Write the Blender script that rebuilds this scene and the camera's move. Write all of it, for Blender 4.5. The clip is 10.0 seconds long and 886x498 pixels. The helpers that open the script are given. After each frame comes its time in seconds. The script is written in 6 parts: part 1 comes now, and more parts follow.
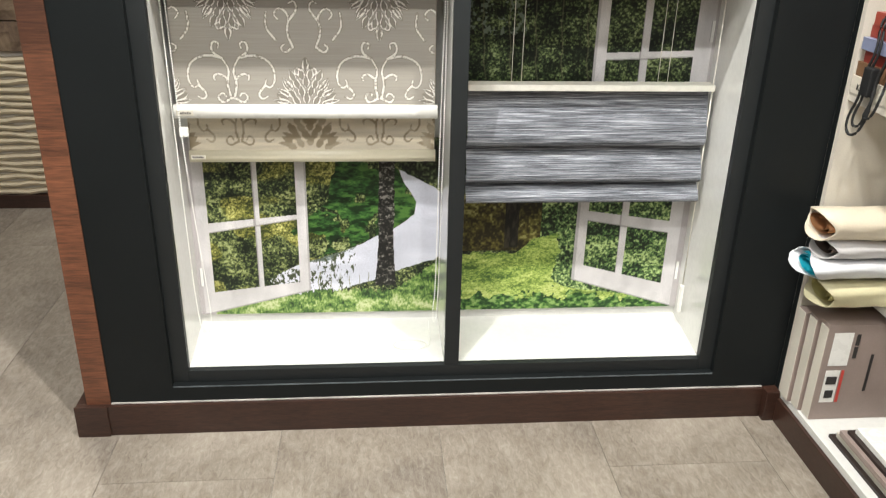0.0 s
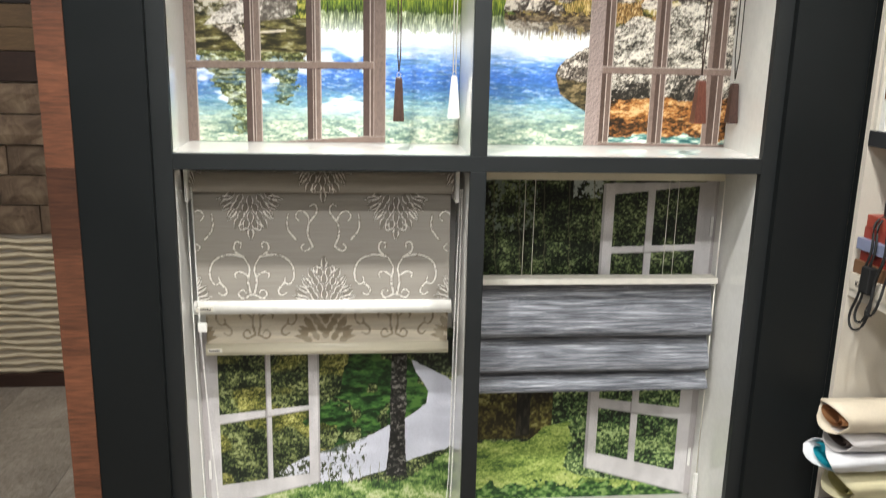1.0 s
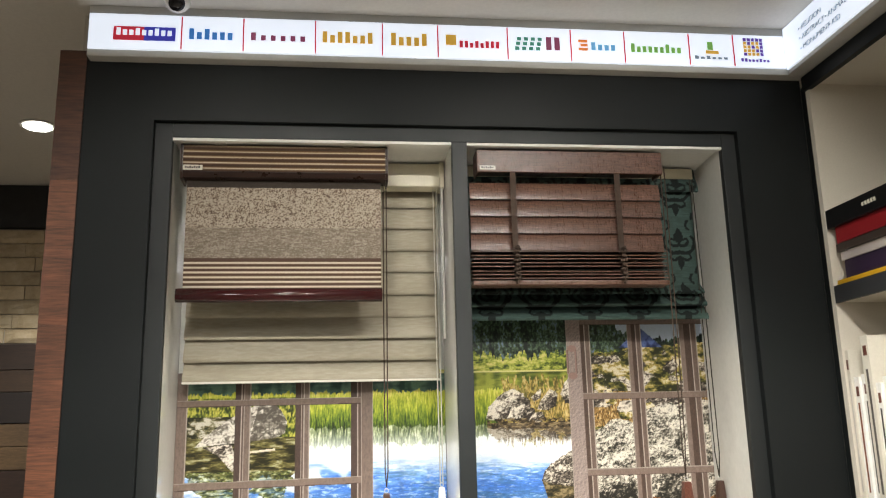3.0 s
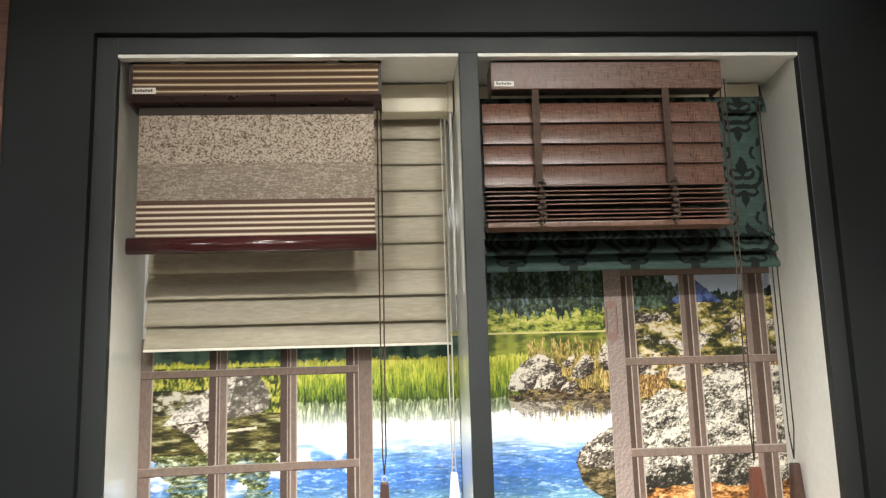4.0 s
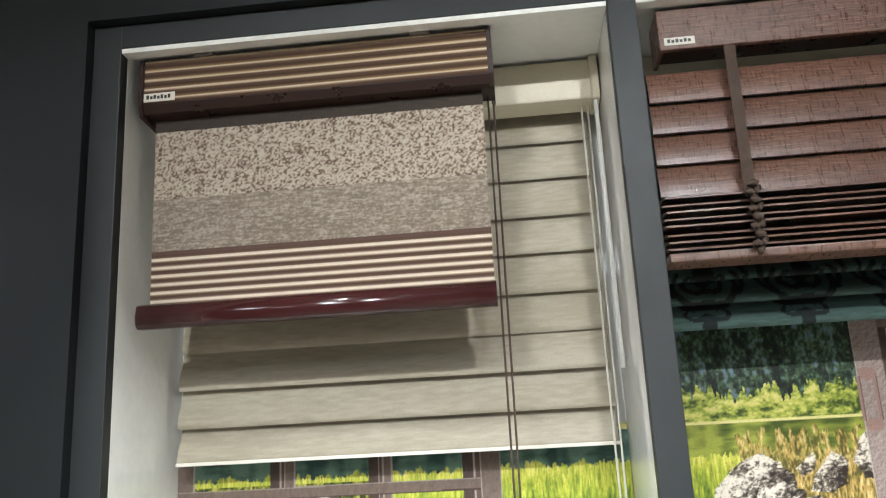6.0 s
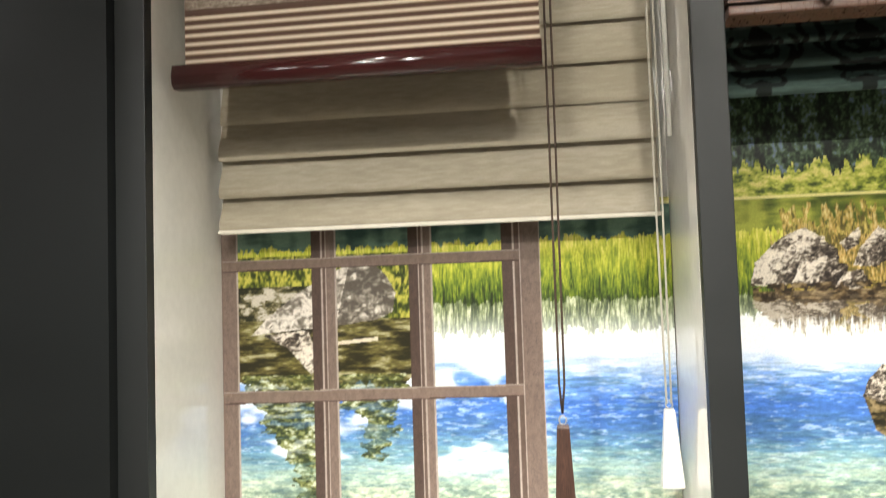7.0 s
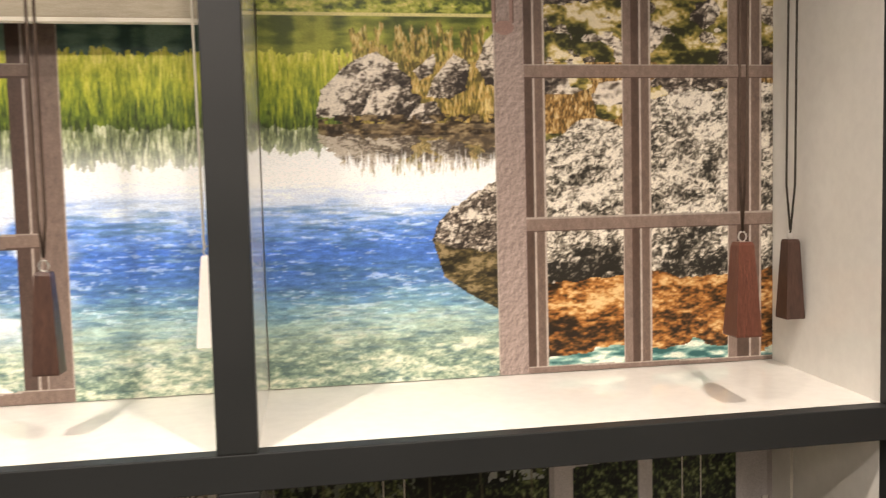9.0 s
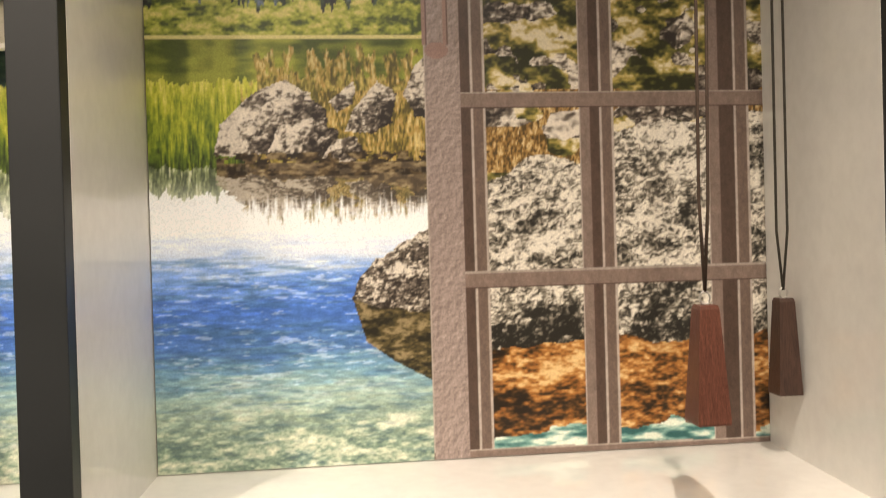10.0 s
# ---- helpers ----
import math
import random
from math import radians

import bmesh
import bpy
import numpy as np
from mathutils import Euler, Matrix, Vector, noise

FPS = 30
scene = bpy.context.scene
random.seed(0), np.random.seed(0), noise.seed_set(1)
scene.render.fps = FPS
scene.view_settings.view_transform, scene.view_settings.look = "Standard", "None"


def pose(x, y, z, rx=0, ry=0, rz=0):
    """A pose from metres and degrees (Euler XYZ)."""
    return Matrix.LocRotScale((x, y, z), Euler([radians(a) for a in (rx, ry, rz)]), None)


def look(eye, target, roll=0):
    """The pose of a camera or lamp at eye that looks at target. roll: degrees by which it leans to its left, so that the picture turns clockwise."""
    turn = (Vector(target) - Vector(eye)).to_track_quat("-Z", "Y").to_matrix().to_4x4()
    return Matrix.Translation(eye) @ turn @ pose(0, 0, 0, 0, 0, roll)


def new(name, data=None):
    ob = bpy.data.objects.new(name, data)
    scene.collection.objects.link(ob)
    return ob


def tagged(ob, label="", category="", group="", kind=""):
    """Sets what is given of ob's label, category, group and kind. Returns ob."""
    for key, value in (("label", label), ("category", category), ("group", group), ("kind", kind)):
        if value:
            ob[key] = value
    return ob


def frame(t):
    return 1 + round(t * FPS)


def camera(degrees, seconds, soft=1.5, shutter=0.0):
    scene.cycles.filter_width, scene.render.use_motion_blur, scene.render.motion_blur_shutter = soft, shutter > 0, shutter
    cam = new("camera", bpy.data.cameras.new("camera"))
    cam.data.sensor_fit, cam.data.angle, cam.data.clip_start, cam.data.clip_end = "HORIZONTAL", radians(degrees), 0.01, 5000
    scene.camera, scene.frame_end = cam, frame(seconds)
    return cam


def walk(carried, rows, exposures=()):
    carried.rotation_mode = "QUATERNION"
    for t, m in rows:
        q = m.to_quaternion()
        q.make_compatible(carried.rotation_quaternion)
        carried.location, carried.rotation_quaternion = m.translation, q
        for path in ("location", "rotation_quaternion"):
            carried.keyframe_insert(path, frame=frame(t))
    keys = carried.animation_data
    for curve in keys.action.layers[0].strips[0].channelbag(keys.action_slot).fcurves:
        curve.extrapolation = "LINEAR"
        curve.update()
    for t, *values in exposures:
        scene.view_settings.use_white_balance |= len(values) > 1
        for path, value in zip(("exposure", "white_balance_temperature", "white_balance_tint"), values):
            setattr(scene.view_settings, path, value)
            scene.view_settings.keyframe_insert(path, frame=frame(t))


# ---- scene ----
cam = camera(56.4, 10.0, soft=1.15, shutter=0.2)
walk(cam, [
    (0, look((-0.221, -2.078, 1.493), (-0.056, -0.258, 0.68), 1.4)),
    (0.5, look((-0.288, -2.05, 1.549), (-0.097, -0.191, 0.839), 1.9)),
    (1, look((-0.299, -2.074, 1.611), (-0.1, -0.139, 1.147), 1.3)),
    (1.5, look((-0.303, -2.105, 1.646), (-0.078, -0.123, 1.504), 0.3)),
    (2, look((-0.309, -2.132, 1.688), (-0.062, -0.152, 1.824), -0.7)),
    (2.5, look((-0.284, -2.159, 1.699), (-0.067, -0.211, 2.095), -1.4)),
    (2.7, look((-0.307, -2.154, 1.682), (-0.072, -0.221, 2.14), -1.4)),
    (3.8, look((-0.263, -1.837, 1.758), (-0.082, 0.13, 2.07), -1.6)),
    (4, look((-0.178, -1.723, 1.729), (-0.052, 0.243, 2.069), -1.7)),
    (4.5, look((-0.124, -1.508, 1.737), (-0.028, 0.461, 2.077), -1.8)),
    (5, look((-0.166, -1.24, 1.742), (-0.146, 0.712, 2.178), -2.3)),
    (5.2, look((-0.182, -1.157, 1.775), (-0.22, 0.78, 2.274), -2.4)),
    (6.3, look((-0.172, -1.094, 1.837), (-0.39, 0.842, 2.29), -2.9)),
    (6.5, look((-0.178, -1.081, 1.836), (-0.425, 0.879, 2.148), -2.8)),
    (7, look((-0.194, -1.065, 1.725), (-0.476, 0.911, 1.839), -1.8)),
    (7.5, look((-0.228, -1.043, 1.624), (-0.474, 0.941, 1.606), -0.6)),
    (8, look((-0.223, -1.034, 1.615), (-0.336, 0.96, 1.524), -0.7)),
    (8.5, look((-0.129, -0.978, 1.616), (0.058, 1.011, 1.506), -1.0)),
    (9, look((0.077, -0.859, 1.618), (0.406, 1.109, 1.485), -1.4)),
    (9.5, look((0.21, -0.749, 1.598), (0.489, 1.227, 1.459), -1.4)),
    (10, look((0.257, -0.705, 1.621), (0.471, 1.284, 1.598), -1.6)),
], exposures=[(0, 0.06, 5850, 8), (0.5, -0.05, 5900, 8), (1.0, -0.28, 5800, 9), (1.8, -0.06, 5850, 8), (2.5, -0.22, 6150, 8), (4.0, -0.06, 6000, 8), (4.5, 0.02, 6000, 8), (5.2, -0.16, 5900, 9), (6.5, 0.30, 5350, 6), (7.0, -0.20, 6250, 9), (7.5, -0.54, 6800, 14), (8.0, -0.42, 6850, 16), (9.0, -0.65, 6900, 18), (10, -0.75, 7150, 16)])

# ---- world and light ----
world = bpy.data.worlds.new("world")
scene.world = world
world.use_nodes = True
world.node_tree.nodes["Background"].inputs[0].default_value = (0.9, 0.85, 0.78, 1)
world.node_tree.nodes["Background"].inputs[1].default_value = 0.03

WARM = (1.0, 0.92, 0.80)
NEUTRAL = (1.0, 0.95, 0.88)


def spot(name, at, target, watts, size, blend=0.6, radius=0.024, color=WARM):
    data = bpy.data.lights.new(name, "SPOT")
    data.energy, data.spot_size, data.spot_blend, data.shadow_soft_size, data.color = watts, radians(size), blend, radius, color
    ob = new(name, data)
    ob.matrix_world = look(at, target)
    return ob


def ceiling_area(name, at, sx, sy, watts, color=NEUTRAL):
    data = bpy.data.lights.new(name, "AREA")
    data.shape, data.size, data.size_y, data.energy, data.color = "RECTANGLE", sx, sy, watts, color
    ob = new(name, data)
    ob.location = at
    return ob


CEIL = 2.809
ROOM_W = 30
# place, watts, aim and cone of each ceiling lamp
LAMPS = ((-0.42, -0.78, CEIL, 195, (-0.42, -0.66, 0), 100), (0.42, -0.74, CEIL, 150, (0.42, -0.62, 0), 100),
         (-0.62, -1.68, CEIL, 78, (-0.50, 0.0, 1.55), 76), (0.32, -1.68, CEIL, 98, (0.36, 0.0, 1.60), 76),
         (-1.47, 1.0, 2.87, 120, (-1.55, 1.02, 0), 120))
for lx, ly, lz, watts, aim, cone in LAMPS:
    spot("spot_lamp", (lx, ly, lz - 0.02), aim, watts, cone, 0.6)
# unseen soft lamps without fixtures, added to fill the room with light
for lx, ly in ((-0.4, -2.7), (-2.6, -1.4), (-2.6, -3.4)):
    ceiling_area("panel_lamp", (lx, ly, CEIL - 0.02), 0.55, 0.55, ROOM_W)


# ---- materials ----
def srgb(r, g, b):
    return tuple((c / 255 / 12.92) if c <= 10 else ((c / 255 + 0.055) / 1.055) ** 2.4 for c in (r, g, b)) + (1.0,)


class Mat:
    """A node material with a Principled shader and a few short-hands."""

    def __init__(self, name, color=(0.5, 0.5, 0.5, 1), rough=0.5, metal=0.0, spec=0.5):
        self.m = bpy.data.materials.new(name)
        self.m.use_nodes = True
        self.nt = self.m.node_tree
        self.b = self.nt.nodes["Principled BSDF"]
        self.b.inputs["Base Color"].default_value = color
        self.b.inputs["Roughness"].default_value = rough
        self.b.inputs["Metallic"].default_value = metal
        self.b.inputs["Specular IOR Level"].default_value = spec
        self.co = self.nt.nodes.new("ShaderNodeTexCoord").outputs["Object"]

    def node(self, kind, **inputs):
        n = self.nt.nodes.new(kind)
        for key, value in inputs.items():
            key = key.replace("_", " ")
            if isinstance(value, bpy.types.NodeSocket):
                self.nt.links.new(value, n.inputs[key])
            else:
                n.inputs[key].default_value = value
        return n

    def scaled(self, sx, sy, sz):
        return self.node("ShaderNodeMapping", Vector=self.co, Scale=(sx, sy, sz)).outputs[0]

    def noise(self, scale, detail=4.0, vec=None, rough=0.6, dist=0.0):
        return self.node("ShaderNodeTexNoise", Vector=vec or self.co, Scale=scale, Detail=detail, Roughness=rough, Distortion=dist).outputs[0]

    def ramp(self, fac, *stops):
        n = self.node("ShaderNodeValToRGB", Fac=fac)
        r = n.color_ramp
        while len(r.elements) < len(stops):
            r.elements.new(0.5)
        for e, (p, c) in zip(r.elements, stops):
            e.position, e.color = p, c
        return n.outputs[0]

    def mix(self, fac, a, b, how="MIX"):
        n = self.nt.nodes.new("ShaderNodeMix")
        n.data_type, n.blend_type = "RGBA", how
        for sock, value in ((n.inputs[0], fac), (n.inputs[6], a), (n.inputs[7], b)):
            if isinstance(value, bpy.types.NodeSocket):
                self.nt.links.new(value, sock)
            else:
                sock.default_value = value
        return n.outputs[2]

    def attr(self, name, color=True):
        n = self.nt.nodes.new("ShaderNodeAttribute")
        n.attribute_name = name
        return n.outputs[0 if color else 2]

    def per_object(self):
        return self.nt.nodes.new("ShaderNodeObjectInfo").outputs["Random"]

    def put(self, **inputs):
        for key, value in inputs.items():
            self.nt.links.new(value, self.b.inputs[key.replace("_", " ")])
        return self

    def bump(self, height, strength=0.3, distance=0.002):
        n = self.node("ShaderNodeBump", Height=height, Strength=strength, Distance=distance)
        self.nt.links.new(n.outputs[0], self.b.inputs["Normal"])
        return self


def shade(c, k):
    return (min(c[0] * k, 1), min(c[1] * k, 1), min(c[2] * k, 1), 1)


def plain(name, color, rough=0.5, vary=0.12, scale=6.0, grain=180.0, relief=0.1, metal=0.0, spec=0.5):
    """Paint, laminate, paper or plastic: faint blotches at a large scale, fine grain at a small one."""
    m = Mat(name, color, rough, metal, spec)
    c = m.ramp(m.noise(scale, 5), (0.3, shade(color, 1 - vary)), (0.7, shade(color, 1 + vary)))
    g = m.noise(grain, 3)
    m.put(Base_Color=m.mix(0.15, c, m.ramp(g, (0.35, shade(color, 0.8)), (0.65, shade(color, 1.15)))))
    m.put(Roughness=m.ramp(m.noise(scale * 3, 3), (0.3, (rough * 0.85,) * 3 + (1,)), (0.7, (min(rough * 1.15, 1),) * 3 + (1,))))
    return m.bump(g, relief, 0.001)


def wood(name, dark, light, axis="z", rough=0.45, scale=1.0, bands=False):
    m = Mat(name, dark, rough)
    s = {"x": (1.2, 14, 14), "y": (14, 1.2, 14), "z": (14, 14, 1.2)}[axis]
    v = m.scaled(*(k * scale for k in s))
    grain = m.noise(6, 8, v, 0.65, 0.8)
    fine = m.noise(30, 4, v, 0.6)
    c = m.ramp(grain, (0.3, dark), (0.55, tuple((a + b) / 2 for a, b in zip(dark, light))), (0.75, light))
    c = m.mix(0.35, c, m.ramp(fine, (0.35, shade(dark, 0.6)), (0.65, shade(light, 1.1))))
    c = m.mix(0.6, c, m.ramp(m.noise(3.2, 2), (0.3, (0.55, 0.52, 0.5, 1)), (0.7, (1.2, 1.15, 1.1, 1))), "MULTIPLY")
    if bands:
        c = m.mix(1.0, c, m.ramp(m.per_object(), (0, (0.55, 0.52, 0.50, 1)), (0.5, (0.95, 0.9, 0.85, 1)), (1, (1.3, 1.2, 1.1, 1))), "MULTIPLY")
    m.put(Base_Color=c)
    return m.bump(fine, 0.25, 0.0008)


M_PANEL = plain("panel_laminate", (0.0095, 0.0112, 0.0115, 1), 0.5, 0.14, 1.5, 350, 0.06, spec=0.2)
M_FRAME = plain("frame_paint", (0.0155, 0.0175, 0.0180, 1), 0.48, 0.12, 3, 300, 0.05, spec=0.35)
M_WHITE = plain("white_laminate", (0.74, 0.73, 0.69, 1), 0.045, 0.03, 2, 60, 0.0)
M_CREAM = plain("cream_laminate", (0.66, 0.61, 0.52, 1), 0.35, 0.04, 2, 200, 0.04)
M_CEIL = plain("ceiling_paint", (0.74, 0.72, 0.67, 1), 0.8, 0.03, 1, 90, 0.05)
M_WALL = plain("wall_paint", (0.55, 0.50, 0.43, 1), 0.8, 0.05, 1, 90, 0.08)
M_SKIRT = wood("skirting_wood", srgb(42, 28, 23), srgb(74, 50, 40), "x", 0.3)
M_EDGE = wood("edge_veneer", srgb(68, 44, 33), srgb(136, 90, 65), "x", 0.5, 0.5, True)
M_BLACK = plain("black_paint", (0.012, 0.012, 0.012, 1), 0.6)


def floor_material():
    """Cement-look porcelain with a faint board grain, pits and scuffs."""
    m = Mat("floor_tile", (0.3, 0.28, 0.25, 1), 0.42)
    v = m.scaled(2.6, 1.0, 1)
    big = m.ramp(m.noise(2.0, 9, None, 0.65, 0.8), (0.30, srgb(100, 88, 75)), (0.5, srgb(143, 131, 115)), (0.70, srgb(180, 168, 152)))
    streak = m.ramp(m.noise(26, 9, v, 0.75, 1.0), (0.34, srgb(84, 77, 70)), (0.5, srgb(146, 139, 130)), (0.66, srgb(190, 184, 175)))
    c = m.mix(0.36, big, streak)
    pit = m.ramp(m.noise(11, 8, v, 0.75, 1.5), (0.30, (0.45, 0.42, 0.38, 1)), (0.40, (1, 1, 1, 1)))
    c = m.mix(0.7, c, pit, "MULTIPLY")
    blot = m.ramp(m.noise(3.4, 6), (0.60, (1, 1, 1, 1)), (0.76, (0.62, 0.58, 0.53, 1)))
    c = m.mix(0.8, c, blot, "MULTIPLY")
    tone = m.ramp(m.per_object(), (0, (0.97, 0.97, 0.97, 1)), (1, (1.02, 1.02, 1.02, 1)))
    c = m.mix(1.0, c, tone, "MULTIPLY")
    m.put(Base_Color=c, Roughness=m.ramp(m.noise(20, 5, v), (0.3, (0.30,) * 3 + (1,)), (0.7, (0.55,) * 3 + (1,))))
    return m.bump(m.noise(60, 6, v), 0.25, 0.001)


M_FLOOR = floor_material()
M_JOINT = plain("tile_joint", (0.22, 0.205, 0.18, 1), 0.85)


# ---- mesh helpers ----
def box(bm, x0, x1, y0, y1, z0, z1, bevel=0.0, m=None):
    r = bmesh.ops.create_cube(bm, size=1.0)
    mat = Matrix.Translation(((x0 + x1) / 2, (y0 + y1) / 2, (z0 + z1) / 2)) @ Matrix.Diagonal((x1 - x0, y1 - y0, z1 - z0, 1))
    bmesh.ops.transform(bm, matrix=(m @ mat) if m else mat, verts=r["verts"])
    if bevel:
        edges = list({e for v in r["verts"] for e in v.link_edges})
        bmesh.ops.bevel(bm, geom=edges, offset=bevel, segments=2, affect="EDGES", profile=0.6)
    return bm


def boxed(*a, **k):
    return box(bmesh.new(), *a, **k)


def tube(bm, points, radius, sides=8):
    """A round cord along points."""
    pts = [Vector(p) for p in points]
    rings = []
    for i, p in enumerate(pts):
        d = (pts[min(i + 1, len(pts) - 1)] - pts[max(i - 1, 0)]).normalized()
        u = d.orthogonal().normalized() if abs(d.z) < 0.9 else Vector((1, 0, 0))
        u = (u - d * u.dot(d)).normalized()
        w = d.cross(u)
        rings.append([bm.verts.new(p + radius * (math.cos(a) * u + math.sin(a) * w)) for a in (2 * math.pi * k / sides for k in range(sides))])
    for a, b in zip(rings, rings[1:]):
        for k in range(sides):
            bm.faces.new((a[k], a[(k + 1) % sides], b[(k + 1) % sides], b[k]))
    bm.faces.new(rings[0][::-1])
    bm.faces.new(rings[-1])
    return bm


def extrude_profile(bm, profile, x0, x1, close=True):
    """A profile of (y, z) points swept along x, with capped ends."""
    a = [bm.verts.new((x0, y, z)) for y, z in profile]
    b = [bm.verts.new((x1, y, z)) for y, z in profile]
    n = len(profile)
    for i in range(n if close else n - 1):
        j = (i + 1) % n
        bm.faces.new((a[i], b[i], b[j], a[j]))
    if close:
        bm.faces.new(a)
        bm.faces.new(b[::-1])
    bmesh.ops.recalc_face_normals(bm, faces=bm.faces)
    return bm


def prism(plan, z0, z1):
    """An upright prism over a plan of (x, y) points."""
    bm = bmesh.new()
    a, b = [bm.verts.new((x, y, z0)) for x, y in plan], [bm.verts.new((x, y, z1)) for x, y in plan]
    for i in range(len(plan)):
        j = (i + 1) % len(plan)
        bm.faces.new((a[i], a[j], b[j], b[i]))
    bm.faces.new(a[::-1])
    bm.faces.new(b)
    bmesh.ops.recalc_face_normals(bm, faces=bm.faces)
    return bm


def mesh_of(name, bm, material, smooth=False):
    me = bpy.data.meshes.new(name)
    bm.to_mesh(me)
    bm.free()
    me.materials.append(material.m)
    if smooth:
        me.polygons.foreach_set("use_smooth", [True] * len(me.polygons))
    return me


def part(name, bm, material, parent, label="", smooth=False):
    ob = new(name, mesh_of(name, bm, material, smooth))
    ob.parent = parent
    if parent is not None:
        ob.matrix_parent_inverse = parent.matrix_world.inverted()
    return tagged(ob, label)


def solo(name, bm, material, label, category, kind="", group="", smooth=False):
    return tagged(new(name, mesh_of(name, bm, material, smooth)), label, category, group, kind)


def thing(name, at, label, category, group="", kind=""):
    ob = new(name)
    ob.location = at
    ob.matrix_world = Matrix.Translation(at)
    ob.empty_display_size = 0.05
    return tagged(ob, label, category, group, kind)


# ---- structure ----
XL, XM, XN, XR = -0.758, -0.020, 0.022, 0.753     # openings
ZL0, ZL1, ZU0, ZU1 = 0.190, 1.315, 1.355, 2.467
BACK = 0.283
BL, BR = -0.772, 0.772                              # the sides splay outwards to the back
PF = -0.020                                        # face of the dark panel
PL, PR, PT = -0.981, 1.000, 2.690

floor = tagged(new("floor", mesh_of("floor", boxed(-6, 2.2, -6, 2.4, -0.08, -0.003), M_JOINT)), "grey stone-look tiled shop floor", "floor", kind="structure")

# ceiling over the aisle and over the far sample bay
solo("ceiling", boxed(-1.0, 2.2, -6, 0.06, CEIL, CEIL + 0.18), M_CEIL, "plain off-white plaster ceiling", "ceiling", "structure")
solo("ceiling_bay", boxed(-6, -1.0, -6, 2.4, 2.87, 2.97), M_CEIL, "plain off-white ceiling of the sample bay", "ceiling", "structure")
solo("ceiling_rear", boxed(-1.0, 2.2, 0.06, 2.4, 2.87, 2.97), M_CEIL, "plain ceiling behind the partition", "ceiling", "structure")
solo("wall_south", boxed(-6, 2.2, -6.1, -6.0, 0, 2.97), M_WALL, "plain beige wall behind the aisle", "wall", "structure")
solo("wall_west", boxed(-6.1, -6.0, -6, 2.4, 0, 2.97), M_WALL, "plain beige wall of the shop", "wall", "structure")
solo("wall_east", boxed(1.42, 1.5, -6, 2.4, 0, 2.97), M_WALL, "plain beige wall behind the shelving", "wall", "structure")

# dark panel round the display openings
fr = thing("wall_display", (0, 0.1, 0), "charcoal laminate display partition with four niches", "partition", kind="structure")
fx0, fx1, fz0, fz1 = -0.803, 0.794, 0.153, 2.507
for a in ((PL, fx0, 0.10, PT), (fx1, PR, 0.10, PT), (fx0, fx1, 0.10, fz0), (fx0, fx1, fz1, PT)):
    part("panel", boxed(a[0], a[1], PF, 0.012, a[2], a[3]), M_PANEL, fr)
# recessed frame, rails and mullion
for nm, a in (("frame_stile", (fx0, XL, fz0, fz1)), ("frame_stile", (XR, fx1, fz0, fz1)), ("frame_rail", (XL, XR, fz0, ZL0)), ("frame_rail", (XL, XR, ZU1, fz1)),
              ("transom", (XL, XR, ZL1, ZU0)), ("mullion", (XM, XN, ZL0, ZL1)), ("mullion", (XM, XN, ZU0, ZU1))):
    part(nm, boxed(a[0] , a[1] , 0.0, 0.022, a[2], a[3], bevel=0.0015), M_FRAME, fr)
# pale strip paints in the light that the worn lower ledge catches
M_LIP = plain("worn_lip_highlight", (0.11, 0.125, 0.135, 1), 0.35, 0.5, 12, 60, 0.2)
part("frame_lip", boxed(fx0 + 0.001, fx1 - 0.001, PF - 0.0012, PF - 0.0001, fz0 - 0.0045, fz0 - 0.0005), M_LIP, fr, "pale scuffed strip for the highlight along the cut-out")
for x0, x1 in ((XL, XM), (XN, XR)):
    part("lining_edge", boxed(x0 + 0.0005, x1 - 0.0005, 0.001, 0.0215, ZU1 - 0.008, ZU1 - 0.0005), M_WHITE, fr, "white front edge of the lining")
# white lining
for z0, z1, nm in ((ZL0, ZL1, "lower"), (ZU0, ZU1, "upper")):
    for x0, x1 in ((XL, XM), (XN, XR)):
        r0, r1 = (BL, x1) if x0 == XL else (x0, BR)
        plan = [(x0, 0.022), (x1, 0.022), (r1, BACK + 0.0096), (r0, BACK + 0.0096)]
        part("sill", prism(plan, z0 - 0.018, z0), M_WHITE, fr)
        part("head_lining", prism(plan, z1, z1 + 0.018), M_WHITE, fr)
    for front, rear, s in ((XL, BL, -1), (XR, BR, 1)):
        part("side_lining", prism([(front, 0.022), (rear, BACK + 0.0098), (rear + s * 0.018, BACK + 0.0098), (front + s * 0.018, 0.022)], z0 - 0.018, z1 + 0.018), M_WHITE, fr)
    part("divider", boxed(XM, XN, 0.022, BACK + 0.01, z0 - 0.018, z1 + 0.018), M_WHITE, fr)
    part("back_board", boxed(BL - 0.018, BR + 0.018, BACK + 0.010, BACK + 0.03, z0 - 0.018, z1 + 0.018), M_WHITE, fr)
part("rear_panel", boxed(PL, PR, BACK + 0.05, BACK + 0.07, 0.0, 2.868), M_PANEL, fr)
part("top_cap", boxed(PL, PR, 0.012, BACK + 0.05, PT - 0.012, PT), M_PANEL, fr)
zz = 0.1002
for k in range(14):
    hh = min((0.16, 0.22, 0.12, 0.25, 0.19)[k % 5] + 0.02 * (k % 3), 2.694 - zz)
    part("wood_edging", boxed(-1.048, PL, PF - 0.004 - 0.0006 * (k % 2), BACK + 0.07, zz, zz + hh - 0.0004), M_EDGE, fr, "reddish-brown wood veneer edge")
    zz += hh
    if zz > 2.69:
        break
